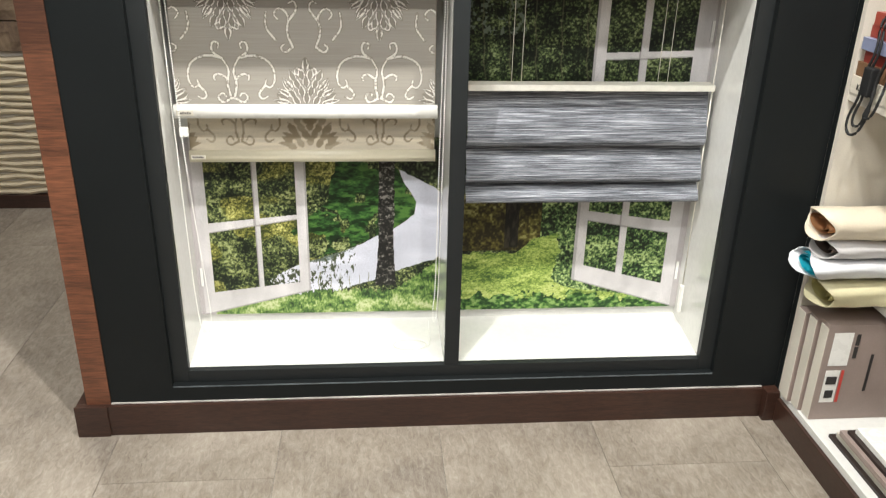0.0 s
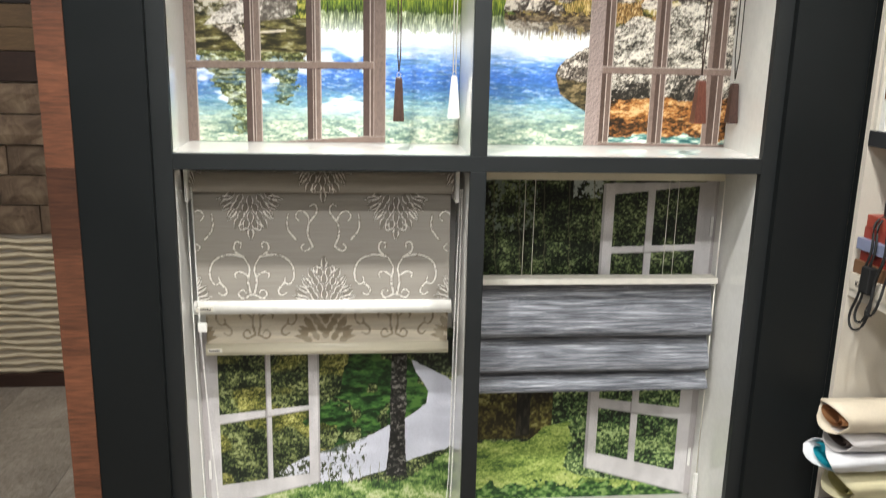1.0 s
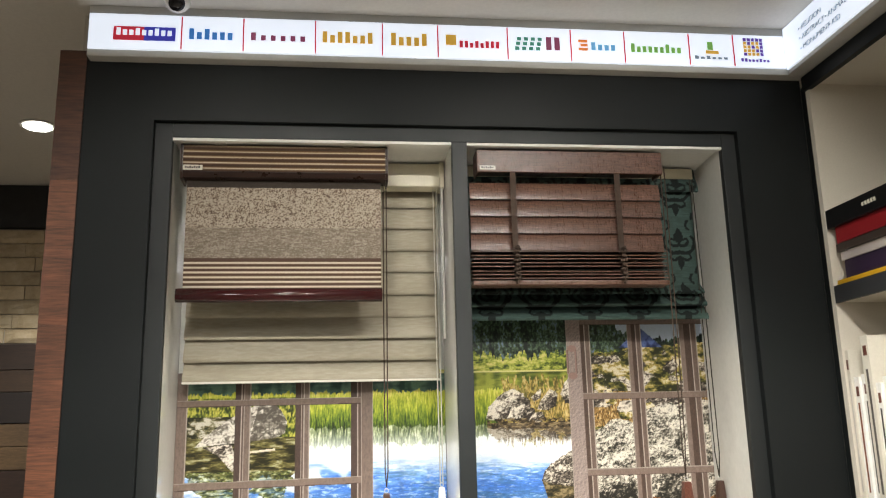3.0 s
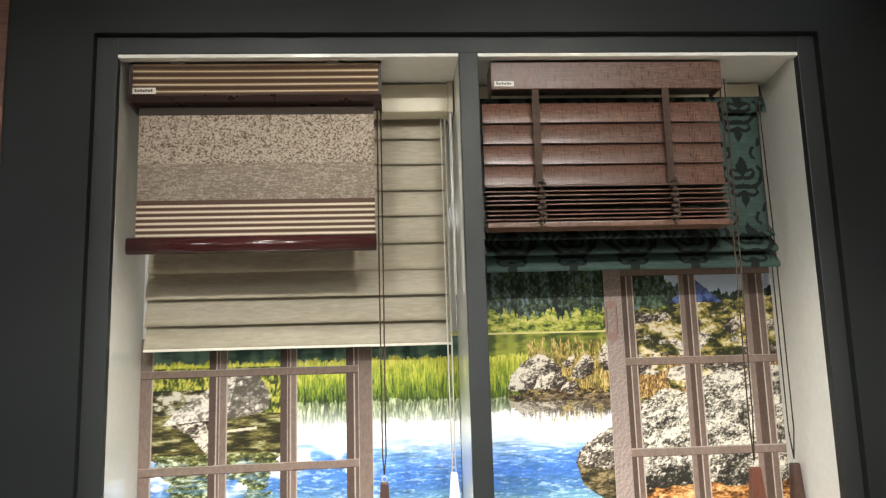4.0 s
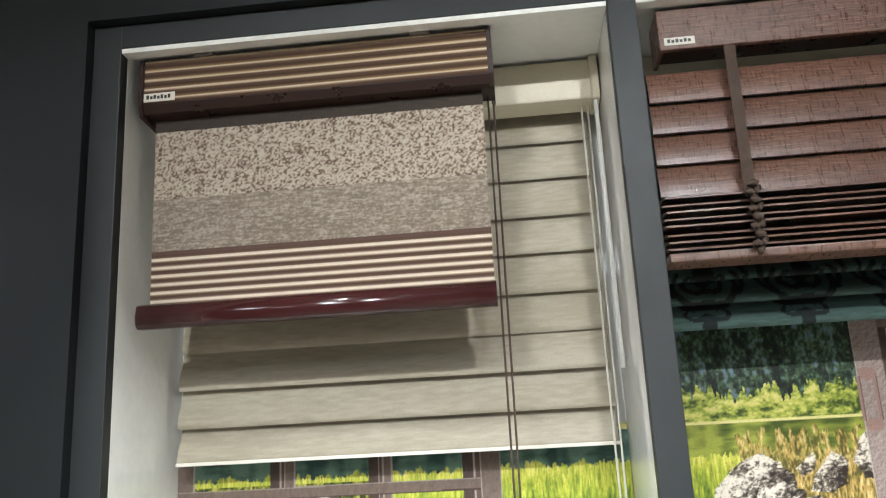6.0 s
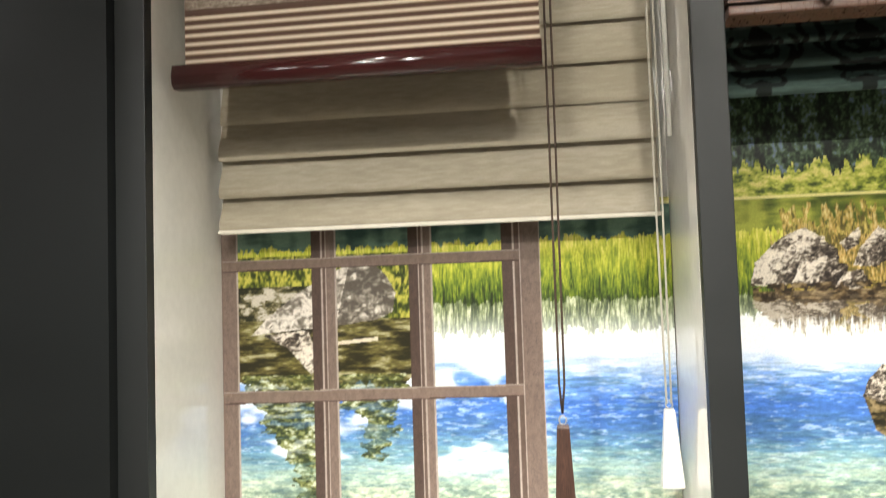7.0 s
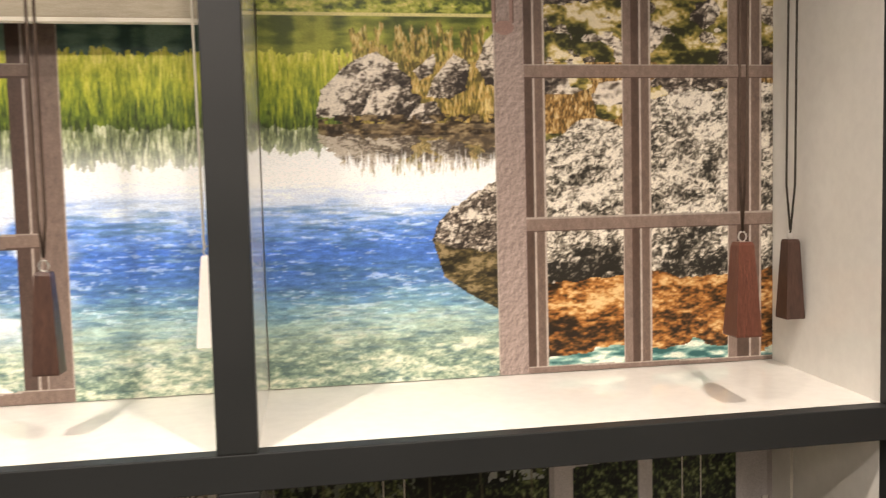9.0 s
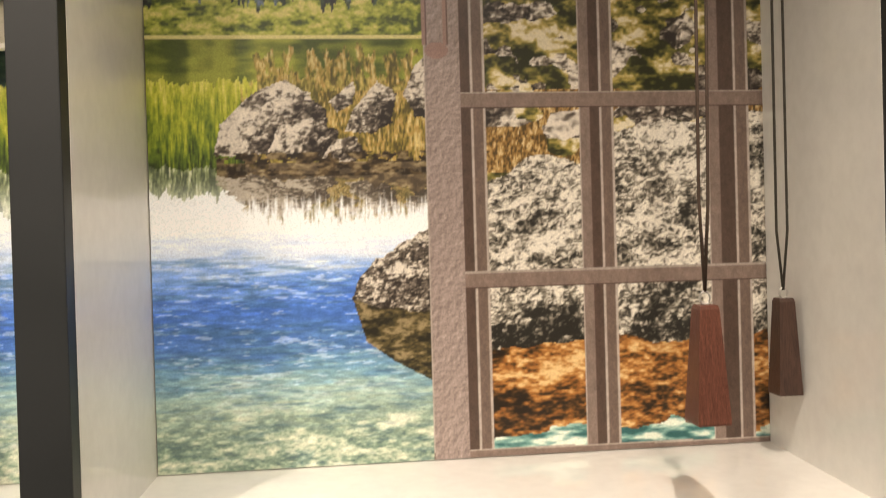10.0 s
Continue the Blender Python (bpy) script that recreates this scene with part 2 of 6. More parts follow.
part("cross_wall", boxed(-1.02, PR, 0.0605, BACK + 0.045, PT, 2.868), M_CEIL, fr)

sk = thing("baseboard", (0, -0.03, 0), "dark brown wooden skirting board", "skirting", kind="structure")
part("board", boxed(-1.078, 0.958, -0.036, PF, 0, 0.100, bevel=0.002), M_SKIRT, sk)
part("board", boxed(-1.078, -1.049, PF, BACK + 0.09, 0, 0.100, bevel=0.002), M_SKIRT, sk)
# added pale strip: the highlight on the skirting's top edge, put into colour
part("caulk_bead", boxed(-0.980, 0.955, -0.0265, PF - 0.0002, 0.1002, 0.1040, bevel=0.001), plain("skirting_highlight", (0.42, 0.39, 0.36, 1), 0.25, 0.4, 9), sk, "pale strip for the highlight along the top edge")
part("corner_block", boxed(-1.080, -0.988, -0.0415, -0.0362, 0, 0.1015, bevel=0.0015), M_SKIRT, sk)
part("corner_block", boxed(0.958, 1.000, -0.060, PF, 0, 0.102, bevel=0.002), M_SKIRT, sk)
part("board", boxed(0.992, 1.012, -3.6, -0.060, 0, 0.082, bevel=0.002), M_SKIRT, sk)

# ---- printed scenery: colours worked out point by point on a fine grid ----


def vnoise(x, z, sx, sz, seed):
    """Smooth value noise with cells of sx by sz metres."""
    r = np.random.default_rng(seed).random((256, 256))
    u, v = x / sx + 1000.3, z / sz + 1000.7
    iu, iv = np.floor(u).astype(int), np.floor(v).astype(int)
    fu, fv = u - iu, v - iv
    fu, fv = fu * fu * (3 - 2 * fu), fv * fv * (3 - 2 * fv)
    a, b = r[iu % 256, iv % 256], r[(iu + 1) % 256, iv % 256]
    c, d = r[iu % 256, (iv + 1) % 256], r[(iu + 1) % 256, (iv + 1) % 256]
    return (a * (1 - fu) + b * fu) * (1 - fv) + (c * (1 - fu) + d * fu) * fv


def fbm(x, z, sx, sz, seed, octaves=4, gain=0.55):
    total, amp, norm = 0.0, 1.0, 0.0
    for k in range(octaves):
        total = total + amp * vnoise(x, z, sx / 2**k, sz / 2**k, seed + 17 * k)
        norm += amp
        amp *= gain
    return (total / norm - 0.5) * 1.6 + 0.5


def sstep(a, b, v):
    t = np.clip((v - a) / (b - a), 0, 1)
    return t * t * (3 - 2 * t)


def inside(x, z, poly):
    """Which points lie inside a polygon."""
    hit = np.zeros(x.shape, bool)
    for (x0, z0), (x1, z1) in zip(poly, poly[1:] + poly[:1]):
        if z0 != z1:
            hit ^= ((z0 > z) != (z1 > z)) & (x < (x1 - x0) * (z - z0) / (z1 - z0) + x0)
    return hit


def tint(v, *stops):
    """Colours (0 to 255) along a value."""
    p = [s[0] for s in stops]
    return np.stack([np.interp(v, p, [s[1][k] for s in stops]) for k in range(3)], -1)


def over(img, mask, color):
    m = np.asarray(mask, float)[..., None]
    return img * (1 - m) + color * m


def foliage(x, z, seed, size=0.02, deep=(10, 20, 10), mid=(48, 78, 34), lit=(140, 160, 66), wet=0.0):
    """Leaves: dark gaps, mid greens and lit tips at two sizes."""
    v = 0.58 * fbm(x, z, size * 0.55, size * 0.55, seed, 2, 0.9) + 0.42 * fbm(x, z, size * 5, size * 4, seed + 5, 3) + wet
    return tint(v, (0.3, deep), (0.52, mid), (0.72, lit), (0.85, tuple(min(c + 45, 255) for c in lit)))


def blades(x, z, seed, wide=0.004, tall=0.06, lean=0.2):
    w = x + 0.006 * (fbm(x, z, 0.03, 0.05, seed + 3, 2) - 0.5)
    return 0.55 * fbm(w, z, wide * 0.8, tall * 0.5, seed, 2, 0.8) + 0.25 * fbm(w, z, wide * 3, tall * 0.8, seed + 9, 2) + 0.20 * fbm(w, z, wide, wide * 2, seed + 19, 2)


def stone(x, z, seed, size=0.02, dark=(42, 36, 32), mid=(124, 114, 102), lit=(216, 208, 194), bias=0.0):
    """Rough rock in raking light: a bumpy height field shaded from the upper left."""
    wx, wz = x + 0.5 * size * fbm(x, z, size, size, seed + 31, 2), z + 0.5 * size * fbm(x, z, size, size, seed + 41, 2)
    e = max(0.0009, 0.11 * size)
    rise = fbm(wx + e, wz - e, size * 3.2, size * 2.4, seed + 23, 5, 0.72) - fbm(wx - e, wz + e, size * 3.2, size * 2.4, seed + 23, 5, 0.72)
    v = 0.46 + 1.1 * rise + 0.66 * (fbm(wx, wz, size * 1.0, size * 0.75, seed, 3, 0.9) - 0.5) + 0.38 * (fbm(wx, wz, size * 5, size * 3.2, seed + 7, 2) - 0.5) + 1.3 * bias
    return tint(v, (0.18, dark), (0.36, tuple(0.45 * a + 0.55 * b for a, b in zip(dark, mid))), (0.50, mid), (0.60, tuple(0.35 * a + 0.65 * b for a, b in zip(mid, lit))), (0.78, lit))


def water(x, z):
    """Lake: pale at the far shore, deep blue, then the pale stony bed near the bottom."""
    rip = 0.5 * fbm(x, z, 0.07, 0.006, 51, 4, 0.7) + 0.5 * fbm(x, z, 0.032, 0.0036, 56, 2)
    zz = z + (0.022 + 0.028 * (1 - sstep(1.58, 1.64, z))) * (rip - 0.5) + 0.03 * (fbm(x, z, 0.3, 0.08, 52, 3) - 0.5)
    c = tint(zz, (1.36, (128, 146, 120)), (1.40, (160, 172, 146)), (1.435, (146, 172, 164)), (1.47, (104, 142, 160)), (1.505, (70, 108, 164)), (1.55, (66, 108, 186)), (1.583, (112, 150, 208)), (1.61, (190, 206, 226)), (1.64, (228, 232, 236)), (1.72, (222, 226, 224)))
    glint = sstep(0.66, 0.8, fbm(x, z, 0.022, 0.0045, 53, 3, 0.75)) * (0.35 + 0.65 * sstep(1.40, 1.5, z))
    c = over(c, glint * 0.4, np.array((226, 234, 240)))
    dark = sstep(0.62, 0.78, fbm(x, z, 0.05, 0.006, 54, 3, 0.7)) * (1 - sstep(1.58, 1.63, z))
    c = over(c, dark * 0.45, np.array((58, 92, 120)))
    fine = fbm(x, z, 0.012, 0.0032, 58, 2, 0.8)
    calm = 1 - sstep(1.57, 1.62, z)
    c = c * (1 + (0.24 * fine - 0.12) * calm)[..., None]
    cloud = sstep(0.44, 0.62, fbm(x, z, 0.10, 0.035, 59, 3)) * sstep(-0.20, -0.26, x) * sstep(1.41, 1.47, z)
    c = over(c, cloud * 0.85, np.array((226, 231, 236)) * (0.93 + 0.1 * rip)[..., None])
    bed = (1 - sstep(1.38, 1.47, z))
    v = 0.55 * fbm(x, z, 0.012, 0.005, 55, 3, 0.8) + 0.45 * fbm(x, z, 0.08, 0.02, 57, 3)
    return over(c, bed * 0.75, tint(v, (0.25, (66, 88, 88)), (0.45, (118, 140, 124)), (0.6, (176, 184, 164)), (0.8, (226, 222, 204))))


def casement(img, x, z, strips, rails, x0, x1, foot, top, tones, seed=80):
    """A printed glazed casement: upright strips (face, deep or half-lit reveal), rails laid over them, and a foot rail."""
    grain = 0.92 + 0.16 * fbm(x, z, 0.004, 0.009, seed, 3, 0.8)
    area = (x > x0) & (x < x1) & (z < top)
    cover = np.zeros(x.shape, bool)
    tone = np.zeros(x.shape + (3,))
    for kind, a, b in strips:
        hit = (x >= a) & (x < b) & area
        cover |= hit
        tone = over(tone, hit, np.array(tones[kind]))
        line = (np.abs(x - a) < 0.0011) & area
        cover |= line
        tone = over(tone, line, np.array(tones["lit" if kind != "deep" else "dark"]))
    for kind, a, b in strips:
        if kind == strips[-1][0] or kind == "half":
            line = (np.abs(x - b) < 0.0014) & area
            cover |= line
            tone = over(tone, line, np.array(tones["lit"]))
    for a, b in rails:
        hit = (z > a) & (z < b) & (x > x0 + 0.04 * (x0 > 0)) & (x < x1 - 0.034 * (x0 < 0)) & area
        cover |= hit
        tone = over(tone, hit, np.array(tones["rail"]))
        tone = over(tone, hit & (b - z < 0.0018), np.array(tones["lit"]) * 0.92)
        tone = over(tone, hit & (z - a < 0.0020), np.array(tones["dark"]))
    low = (z < foot) & area
    tone = over(tone, low, np.array(tones["rail"]))
    tone = over(tone, low & (foot - z < 0.0020), np.array(tones["lit"]))
    return over(img, cover | low, tone * grain[..., None])


def far_shore(img, x, z, jag):
    """Sedge and boulders on the near bank of the pond."""
    # dry grass under and between the rocks, then rust-coloured sedge
    turf = (x > 0.15) & (x < 0.37) & (z > 1.712) & (z < 1.818 + jag)
    img = over(img, turf, tint(blades(x, z, 141, 0.003, 0.018), (0.3, (84, 80, 38)), (0.5, (142, 132, 62)), (0.7, (188, 168, 96))))
    sedge = (x > 0.13) & (x < 0.37) & (z > 1.70) & (z < 1.845 + 1.5 * jag)
    sd = tint(blades(x, z, 70, 0.003, 0.02), (0.3, (78, 70, 34)), (0.48, (140, 124, 58)), (0.6, (182, 146, 82)), (0.78, (214, 194, 136)))
    img = over(img, 0.85 * sedge * sstep(0.40, 0.62, fbm(x, z, 0.012, 0.03, 71, 3, 0.7) + 1.6 * (z < 1.80) * (x > 0.22) - 2 * (z < 1.715)), sd)
    for poly, sd_, sz_ in (([(0.10, 1.728), (0.104, 1.761), (0.142, 1.797), (0.182, 1.815), (0.207, 1.800), (0.228, 1.778), (0.236, 1.738), (0.224, 1.722)], 73, 0.009),
                           ([(0.160, 1.730), (0.176, 1.765), (0.205, 1.768), (0.240, 1.752), (0.246, 1.722)], 74, 0.008),
                           ([(0.232, 1.788), (0.262, 1.812), (0.262, 1.786), (0.242, 1.775)], 75, 0.010),
                           ([(0.250, 1.752), (0.262, 1.780), (0.290, 1.812), (0.312, 1.796), (0.308, 1.762), (0.28, 1.748)], 76, 0.008),
                           ([(0.322, 1.80), (0.335, 1.83), (0.37, 1.86), (0.37, 1.76), (0.335, 1.77)], 77, 0.009),
                           ([(0.224, 1.722), (0.236, 1.742), (0.262, 1.746), (0.275, 1.728), (0.25, 1.708)], 78, 0.008)):
        wob = 0.006 * (fbm(x, z, 0.012, 0.012, sd_ + 100, 3) - 0.5)
        cx, cz = sum(p[0] for p in poly) / len(poly), sum(p[1] for p in poly) / len(poly)
        light = np.clip(((z - cz) * 1.2 - (x - cx) * 1.1) * 7.0, -0.30, 0.16)
        img = over(img, inside(x + wob, z + wob, poly), stone(x, z, sd_, sz_, bias=light))
    return img


def lake(x, z):
    img = water(x, z) * 1.06
    jag = 0.02 * (blades(x, z * 0, 61, 0.005, 0.05) - 0.5)
    # reed bed and its mirrored streaks
    bl = blades(x, z, 62, 0.0028, 0.045)
    refl = (z < 1.715 + jag) & (z > 1.662 + 1.5 * jag + 0.018 * (x > 0.0)) & (x < 0.11)
    img = over(img, refl * (0.35 + 0.5 * sstep(1.655, 1.71, z)), tint(bl, (0.3, (46, 58, 34)), (0.55, (120, 134, 84)), (0.75, (200, 206, 170))))
    reeds = (z > 1.712 + jag) & (z < 1.815 + 1.5 * jag) & (x < 0.16)
    ramp = np.clip((z - 1.712) / 0.1, 0, 1)
    g = tint(bl * 0.55 + ramp * 0.45, (0.15, (34, 46, 22)), (0.35, (84, 106, 36)), (0.5, (134, 150, 46)), (0.66, (182, 186, 62)), (0.85, (216, 210, 110)))
    img = over(img, reeds, g)
    # far pond, bank and conifers
    pond = (z >= 1.812 + 1.2 * jag) & (z < 1.862)
    pv = fbm(x, z, 0.05, 0.012, 63, 3) * 0.5 + 0.5 * fbm(x, z, 0.02, 0.2, 64, 2)
    img = over(img, pond, np.where((x < 0)[..., None], tint(pv, (0.3, (52, 78, 72)), (0.7, (104, 132, 116))), tint(pv, (0.3, (70, 84, 26)), (0.7, (150, 156, 62)))))
    img = over(img, z >= 1.862, np.array((34, 46, 34)))
    bank = (z >= 1.862) & (z < 1.925)
    img = over(img, bank, tint(0.5 * fbm(x, z, 0.01, 0.006, 66, 3, 0.8) + 0.5 * fbm(x, z, 0.06, 0.016, 660, 3), (0.3, (62, 76, 28)), (0.45, (130, 142, 52)), (0.6, (176, 180, 78)), (0.75, (208, 200, 120))))
    img = over(img, np.abs(z - 1.864) < 0.0025, np.array((214, 206, 140)))
    trees = z >= 1.912 + 0.06 * (fbm(x, z * 0, 0.02, 1, 67, 4, 0.85) - 0.5)
    tv = 0.4 * fbm(x, z, 0.016, 0.14, 68, 3) + 0.6 * fbm(x, z, 0.006, 0.009, 69, 3, 0.8)
    img = over(img, trees, tint(tv, (0.25, (14, 22, 18)), (0.5, (40, 56, 40)), (0.66, (78, 96, 70)), (0.8, (96, 112, 134))))
    # the bank mirrored in the lake, broken by ripples, then the bank itself
    jit = 0.010 * (fbm(x, z, 0.03, 0.0035, 132, 2) - 0.5)
    back = far_shore(img, x + jit, 1.717 + (1.717 - z) * 1.45, jag)
    brown = tint(fbm(x, z, 0.014, 0.006, 72, 3, 0.8), (0.3, (50, 40, 28)), (0.6, (112, 92, 62)), (0.8, (170, 150, 112)))
    near = (x > 0.10) & (x < 0.37) & (z > 1.700 - 0.018 * sstep(0.22, 0.34, x) + 0.012 * (fbm(x, z * 0, 0.012, 1, 130, 3) - 0.5))
    back = over(back, near, brown)
    img = over(img, ((z < 1.717) & (x > 0.09) & (x < 0.37)) * sstep(0.0, 1.0, (z - 1.648) / 0.028 + 1.6 * (bl - 0.5)), back * 0.62 + 0.12 * img + np.array((18, 14, 8)) * (np.abs(back - img).sum(-1) > 6)[..., None] + img * 0.26 * (np.abs(back - img).sum(-1) <= 6)[..., None])
    img = over(img, z >= 1.717, far_shore(img, x, z, jag))
    img = over(img, (z >= 1.700) & (z < 1.728) & (x > 0.10) & (x < 0.37) & (fbm(x, z, 0.012, 0.006, 133, 3) > 0.50), brown * 0.8)
    # half-sunk boulder running under the casement
    reflx = inside(x, z, [(0.253, 1.556), (0.269, 1.502), (0.302, 1.477), (0.36, 1.445), (0.36, 1.556)])
    img = over(img, reflx, tint(fbm(x, z, 0.02, 0.01, 90, 4, 0.75), (0.3, (34, 32, 24)), (0.55, (84, 74, 46)), (0.75, (140, 124, 92))))
    img = over(img, inside(x, z + 0.008 * (fbm(x, z, 0.015, 0.015, 91, 3) - 0.5), [(0.253, 1.552), (0.262, 1.578), (0.282, 1.597), (0.314, 1.621), (0.36, 1.64), (0.36, 1.53), (0.30, 1.538)]), stone(x, z, 92, 0.0065, bias=np.clip((z - 1.575) * 2.0, -0.14, 0.07)))
    # hillside and boulders behind the right casement
    hill = x > 0.36
    hv = fbm(x, z, 0.03, 0.02, 93, 4, 0.75)
    slope = tint(hv, (0.25, (40, 42, 22)), (0.45, (104, 100, 48)), (0.6, (170, 150, 82)), (0.75, (214, 204, 176)))
    top = 1.905 + 0.10 * (x - 0.36) + 0.02 * (fbm(x, z * 0, 0.03, 1, 94, 3) - 0.5)
    img = over(img, hill & (z < top) & (z > 1.48), slope)
    scree = hill & (z < top - 0.01) & (fbm(x, z, 0.045, 0.03, 95, 3) > 0.56)
    img = over(img, scree & (z > 1.74), stone(x, z, 96, 0.011))
    img = over(img, hill & (z > 1.70) & (z < 1.80) & (fbm(x, z, 0.08, 0.04, 97, 2) > 0.52), tint(blades(x, z, 98, 0.003, 0.012), (0.3, (78, 62, 32)), (0.5, (140, 106, 58)), (0.65, (178, 146, 92)), (0.8, (208, 186, 140))))
    sky = (x > 0.50) & (z > 1.955 + 0.15 * np.abs(x - 0.66) + 0.012 * (fbm(x, z * 0, 0.015, 1, 99, 3, 0.8) - 0.5) * 3)
    img = over(img, sky, np.array((176, 190, 206)))
    img = over(img, (x > 0.50) & (z > 1.93) & (z < 1.99 - 0.9 * np.abs(x - 0.575)), tint(fbm(x, z, 0.02, 0.02, 101, 3), (0.3, (34, 44, 84)), (0.7, (84, 100, 150))))
    crest = 1.745 - 0.9 * np.clip(0.47 - x, 0, 1) ** 1.2 + 0.03 * np.clip(x - 0.56, 0, 0.2) * 5 + 0.016 * (fbm(x, z * 0, 0.05, 1, 102, 3) - 0.5) - 0.03 * (x < 0.545)
    big = hill & (z < crest) & (z > 1.485)
    img = over(img, big, stone(x, z, 103, 0.0085, (36, 34, 29), (140, 133, 120), (222, 216, 202), bias=0.06 - 0.30 * sstep(1.565, 1.505, z + 0.02 * fbm(x, z, 0.06, 0.03, 140, 2))))
    img = over(img, inside(x, z, [(0.49, 1.747), (0.50, 1.772), (0.55, 1.776), (0.552, 1.752), (0.515, 1.737)]) & hill, stone(x, z, 104, 0.02, bias=0.16))
    edge = 1.49 + 0.02 * (fbm(x, z * 0, 0.05, 1, 105, 3) - 0.5)
    rust = hill & (z < edge)
    img = over(img, rust, tint(0.6 * fbm(x, z, 0.014, 0.006, 106, 3, 0.85) + 0.4 * fbm(x, z, 0.09, 0.04, 107, 2), (0.28, (34, 25, 16)), (0.42, (82, 56, 28)), (0.54, (138, 88, 42)), (0.66, (176, 124, 68)), (0.82, (212, 180, 128))))
    img = over(img, hill & (z < 1.385 + 0.03 * (fbm(x, z, 0.06, 0.03, 108, 3) - 0.5)), tint(fbm(x, z, 0.03, 0.008, 109, 4), (0.3, (44, 92, 92)), (0.6, (126, 168, 158)), (0.8, (222, 230, 214))))
    # boulder, mirrored shore and dark water behind the left casement
    left = x < -0.44
    img = over(img, left & (z > 1.69) & (z < 1.80), tint(blades(x, z, 110, 0.006, 0.02), (0.3, (46, 56, 22)), (0.5, (110, 118, 40)), (0.7, (182, 176, 78))))
    img = over(img, left & (z > 1.69) & (z < 1.75) & (x < -0.6), tint(fbm(x, z, 0.02, 0.012, 111, 4, 0.7), (0.3, (30, 32, 18)), (0.5, (98, 92, 60)), (0.7, (190, 184, 170))))
    mir = left & (z < 1.692) & (z > 1.585 + 0.03 * (fbm(x, z * 0, 0.02, 1, 112, 3) - 0.5))
    img = over(img, mir, tint(fbm(x, z, 0.04, 0.008, 113, 4, 0.7), (0.3, (36, 34, 18)), (0.5, (76, 70, 36)), (0.68, (112, 106, 60)), (0.84, (168, 164, 130))))
    wet = inside(x + 0.03 * (fbm(x, z, 0.02, 0.008, 114, 2) - 0.5), z, [(-0.73, 1.60), (-0.60, 1.60), (-0.595, 1.40), (-0.63, 1.37), (-0.655, 1.46), (-0.69, 1.50)])
    wet |= inside(x + 0.03 * (fbm(x, z, 0.02, 0.008, 119, 2) - 0.5), z, [(-0.57, 1.60), (-0.46, 1.60), (-0.475, 1.52), (-0.50, 1.455), (-0.525, 1.46), (-0.535, 1.53), (-0.57, 1.55)])
    img = over(img, wet * (0.55 + 0.4 * sstep(0.35, 0.6, fbm(x, z, 0.03, 0.006, 131, 3))), tint(fbm(x, z, 0.012, 0.006, 115, 3, 0.8), (0.3, (38, 48, 26)), (0.5, (90, 96, 48)), (0.68, (132, 138, 84)), (0.84, (196, 202, 176))))
    img = over(img, inside(x, z, [(-0.57, 1.655), (-0.50, 1.661), (-0.50, 1.655), (-0.57, 1.649)]), np.array((206, 196, 176)))
    img = over(img, inside(x, z, [(-0.36, 1.392), (-0.31, 1.366), (-0.30, 1.371), (-0.355, 1.398)]), np.array((226, 222, 214)))
    img = over(img, inside(x, z, [(-0.72, 1.668), (-0.695, 1.693), (-0.635, 1.739), (-0.60, 1.757), (-0.558, 1.779), (-0.501, 1.780), (-0.485, 1.765), (-0.468, 1.734), (-0.474, 1.702), (-0.50, 1.690), (-0.569, 1.681), (-0.64, 1.676)]),
               stone(x, z, 116, 0.016, (84, 78, 70), (146, 139, 128), (214, 208, 198), bias=np.where(x > -0.56 + 0.25 * (z - 1.73), -0.12 + 0.6 * (z - 1.72), 0.15)))
    img = over(img, inside(x, z, [(-0.70, 1.668), (-0.62, 1.675), (-0.60, 1.62), (-0.615, 1.60), (-0.655, 1.645)]), stone(x, z, 117, 0.012, bias=0.05))
    # casements
    left_tones = {"face": (112, 97, 89), "deep": (74, 60, 54), "half": (90, 75, 67), "rail": (116, 100, 91), "lit": (160, 149, 140), "dark": (72, 57, 50)}
    right_tones = {"face": (122, 106, 97), "deep": (78, 63, 55), "half": (104, 88, 79), "rail": (122, 105, 96), "lit": (168, 157, 147), "dark": (80, 63, 55)}
    img = casement(img, x, z, [("face", -0.80, -0.743), ("deep", -0.611, -0.594), ("half", -0.594, -0.587), ("face", -0.587, -0.570), ("deep", -0.445, -0.429), ("half", -0.429, -0.422), ("face", -0.422, -0.407), ("deep", -0.290, -0.271), ("half", -0.271, -0.261), ("face", -0.261, -0.228)],
                   [(1.777 + 0.004 * (x + 0.74), 1.796 + 0.004 * (x + 0.74)), (1.553 + 0.014 * (x + 0.74), 1.574 + 0.011 * (x + 0.74))], -0.80, -0.228, 1.352 + 0.072 * np.clip(x + 0.60, 0, 0.32), 2.4, left_tones)
    img = casement(img, x, z, [("face", 0.346, 0.390), ("deep", 0.390, 0.403), ("half", 0.403, 0.418), ("face", 0.536, 0.550), ("deep", 0.550, 0.562), ("half", 0.562, 0.577), ("face", 0.699, 0.714), ("deep", 0.714, 0.734), ("half", 0.734, 0.751)],
                   [(1.998, 2.018), (1.778, 1.798), (1.560, 1.581)], 0.346, 0.80, 1.366 - 0.01 * (x - 0.42), 2.4, right_tones, seed=81)
    stile = (x > 0.347) & (x < 0.389)
    blister = fbm(x + 0.001, z - 0.001, 0.006, 0.007, 120, 3, 0.8) - fbm(x - 0.001, z + 0.001, 0.006, 0.007, 120, 3, 0.8)
    img = over(img, stile, np.array((146, 131, 125)) * (1 + 0.28 * blister)[..., None])
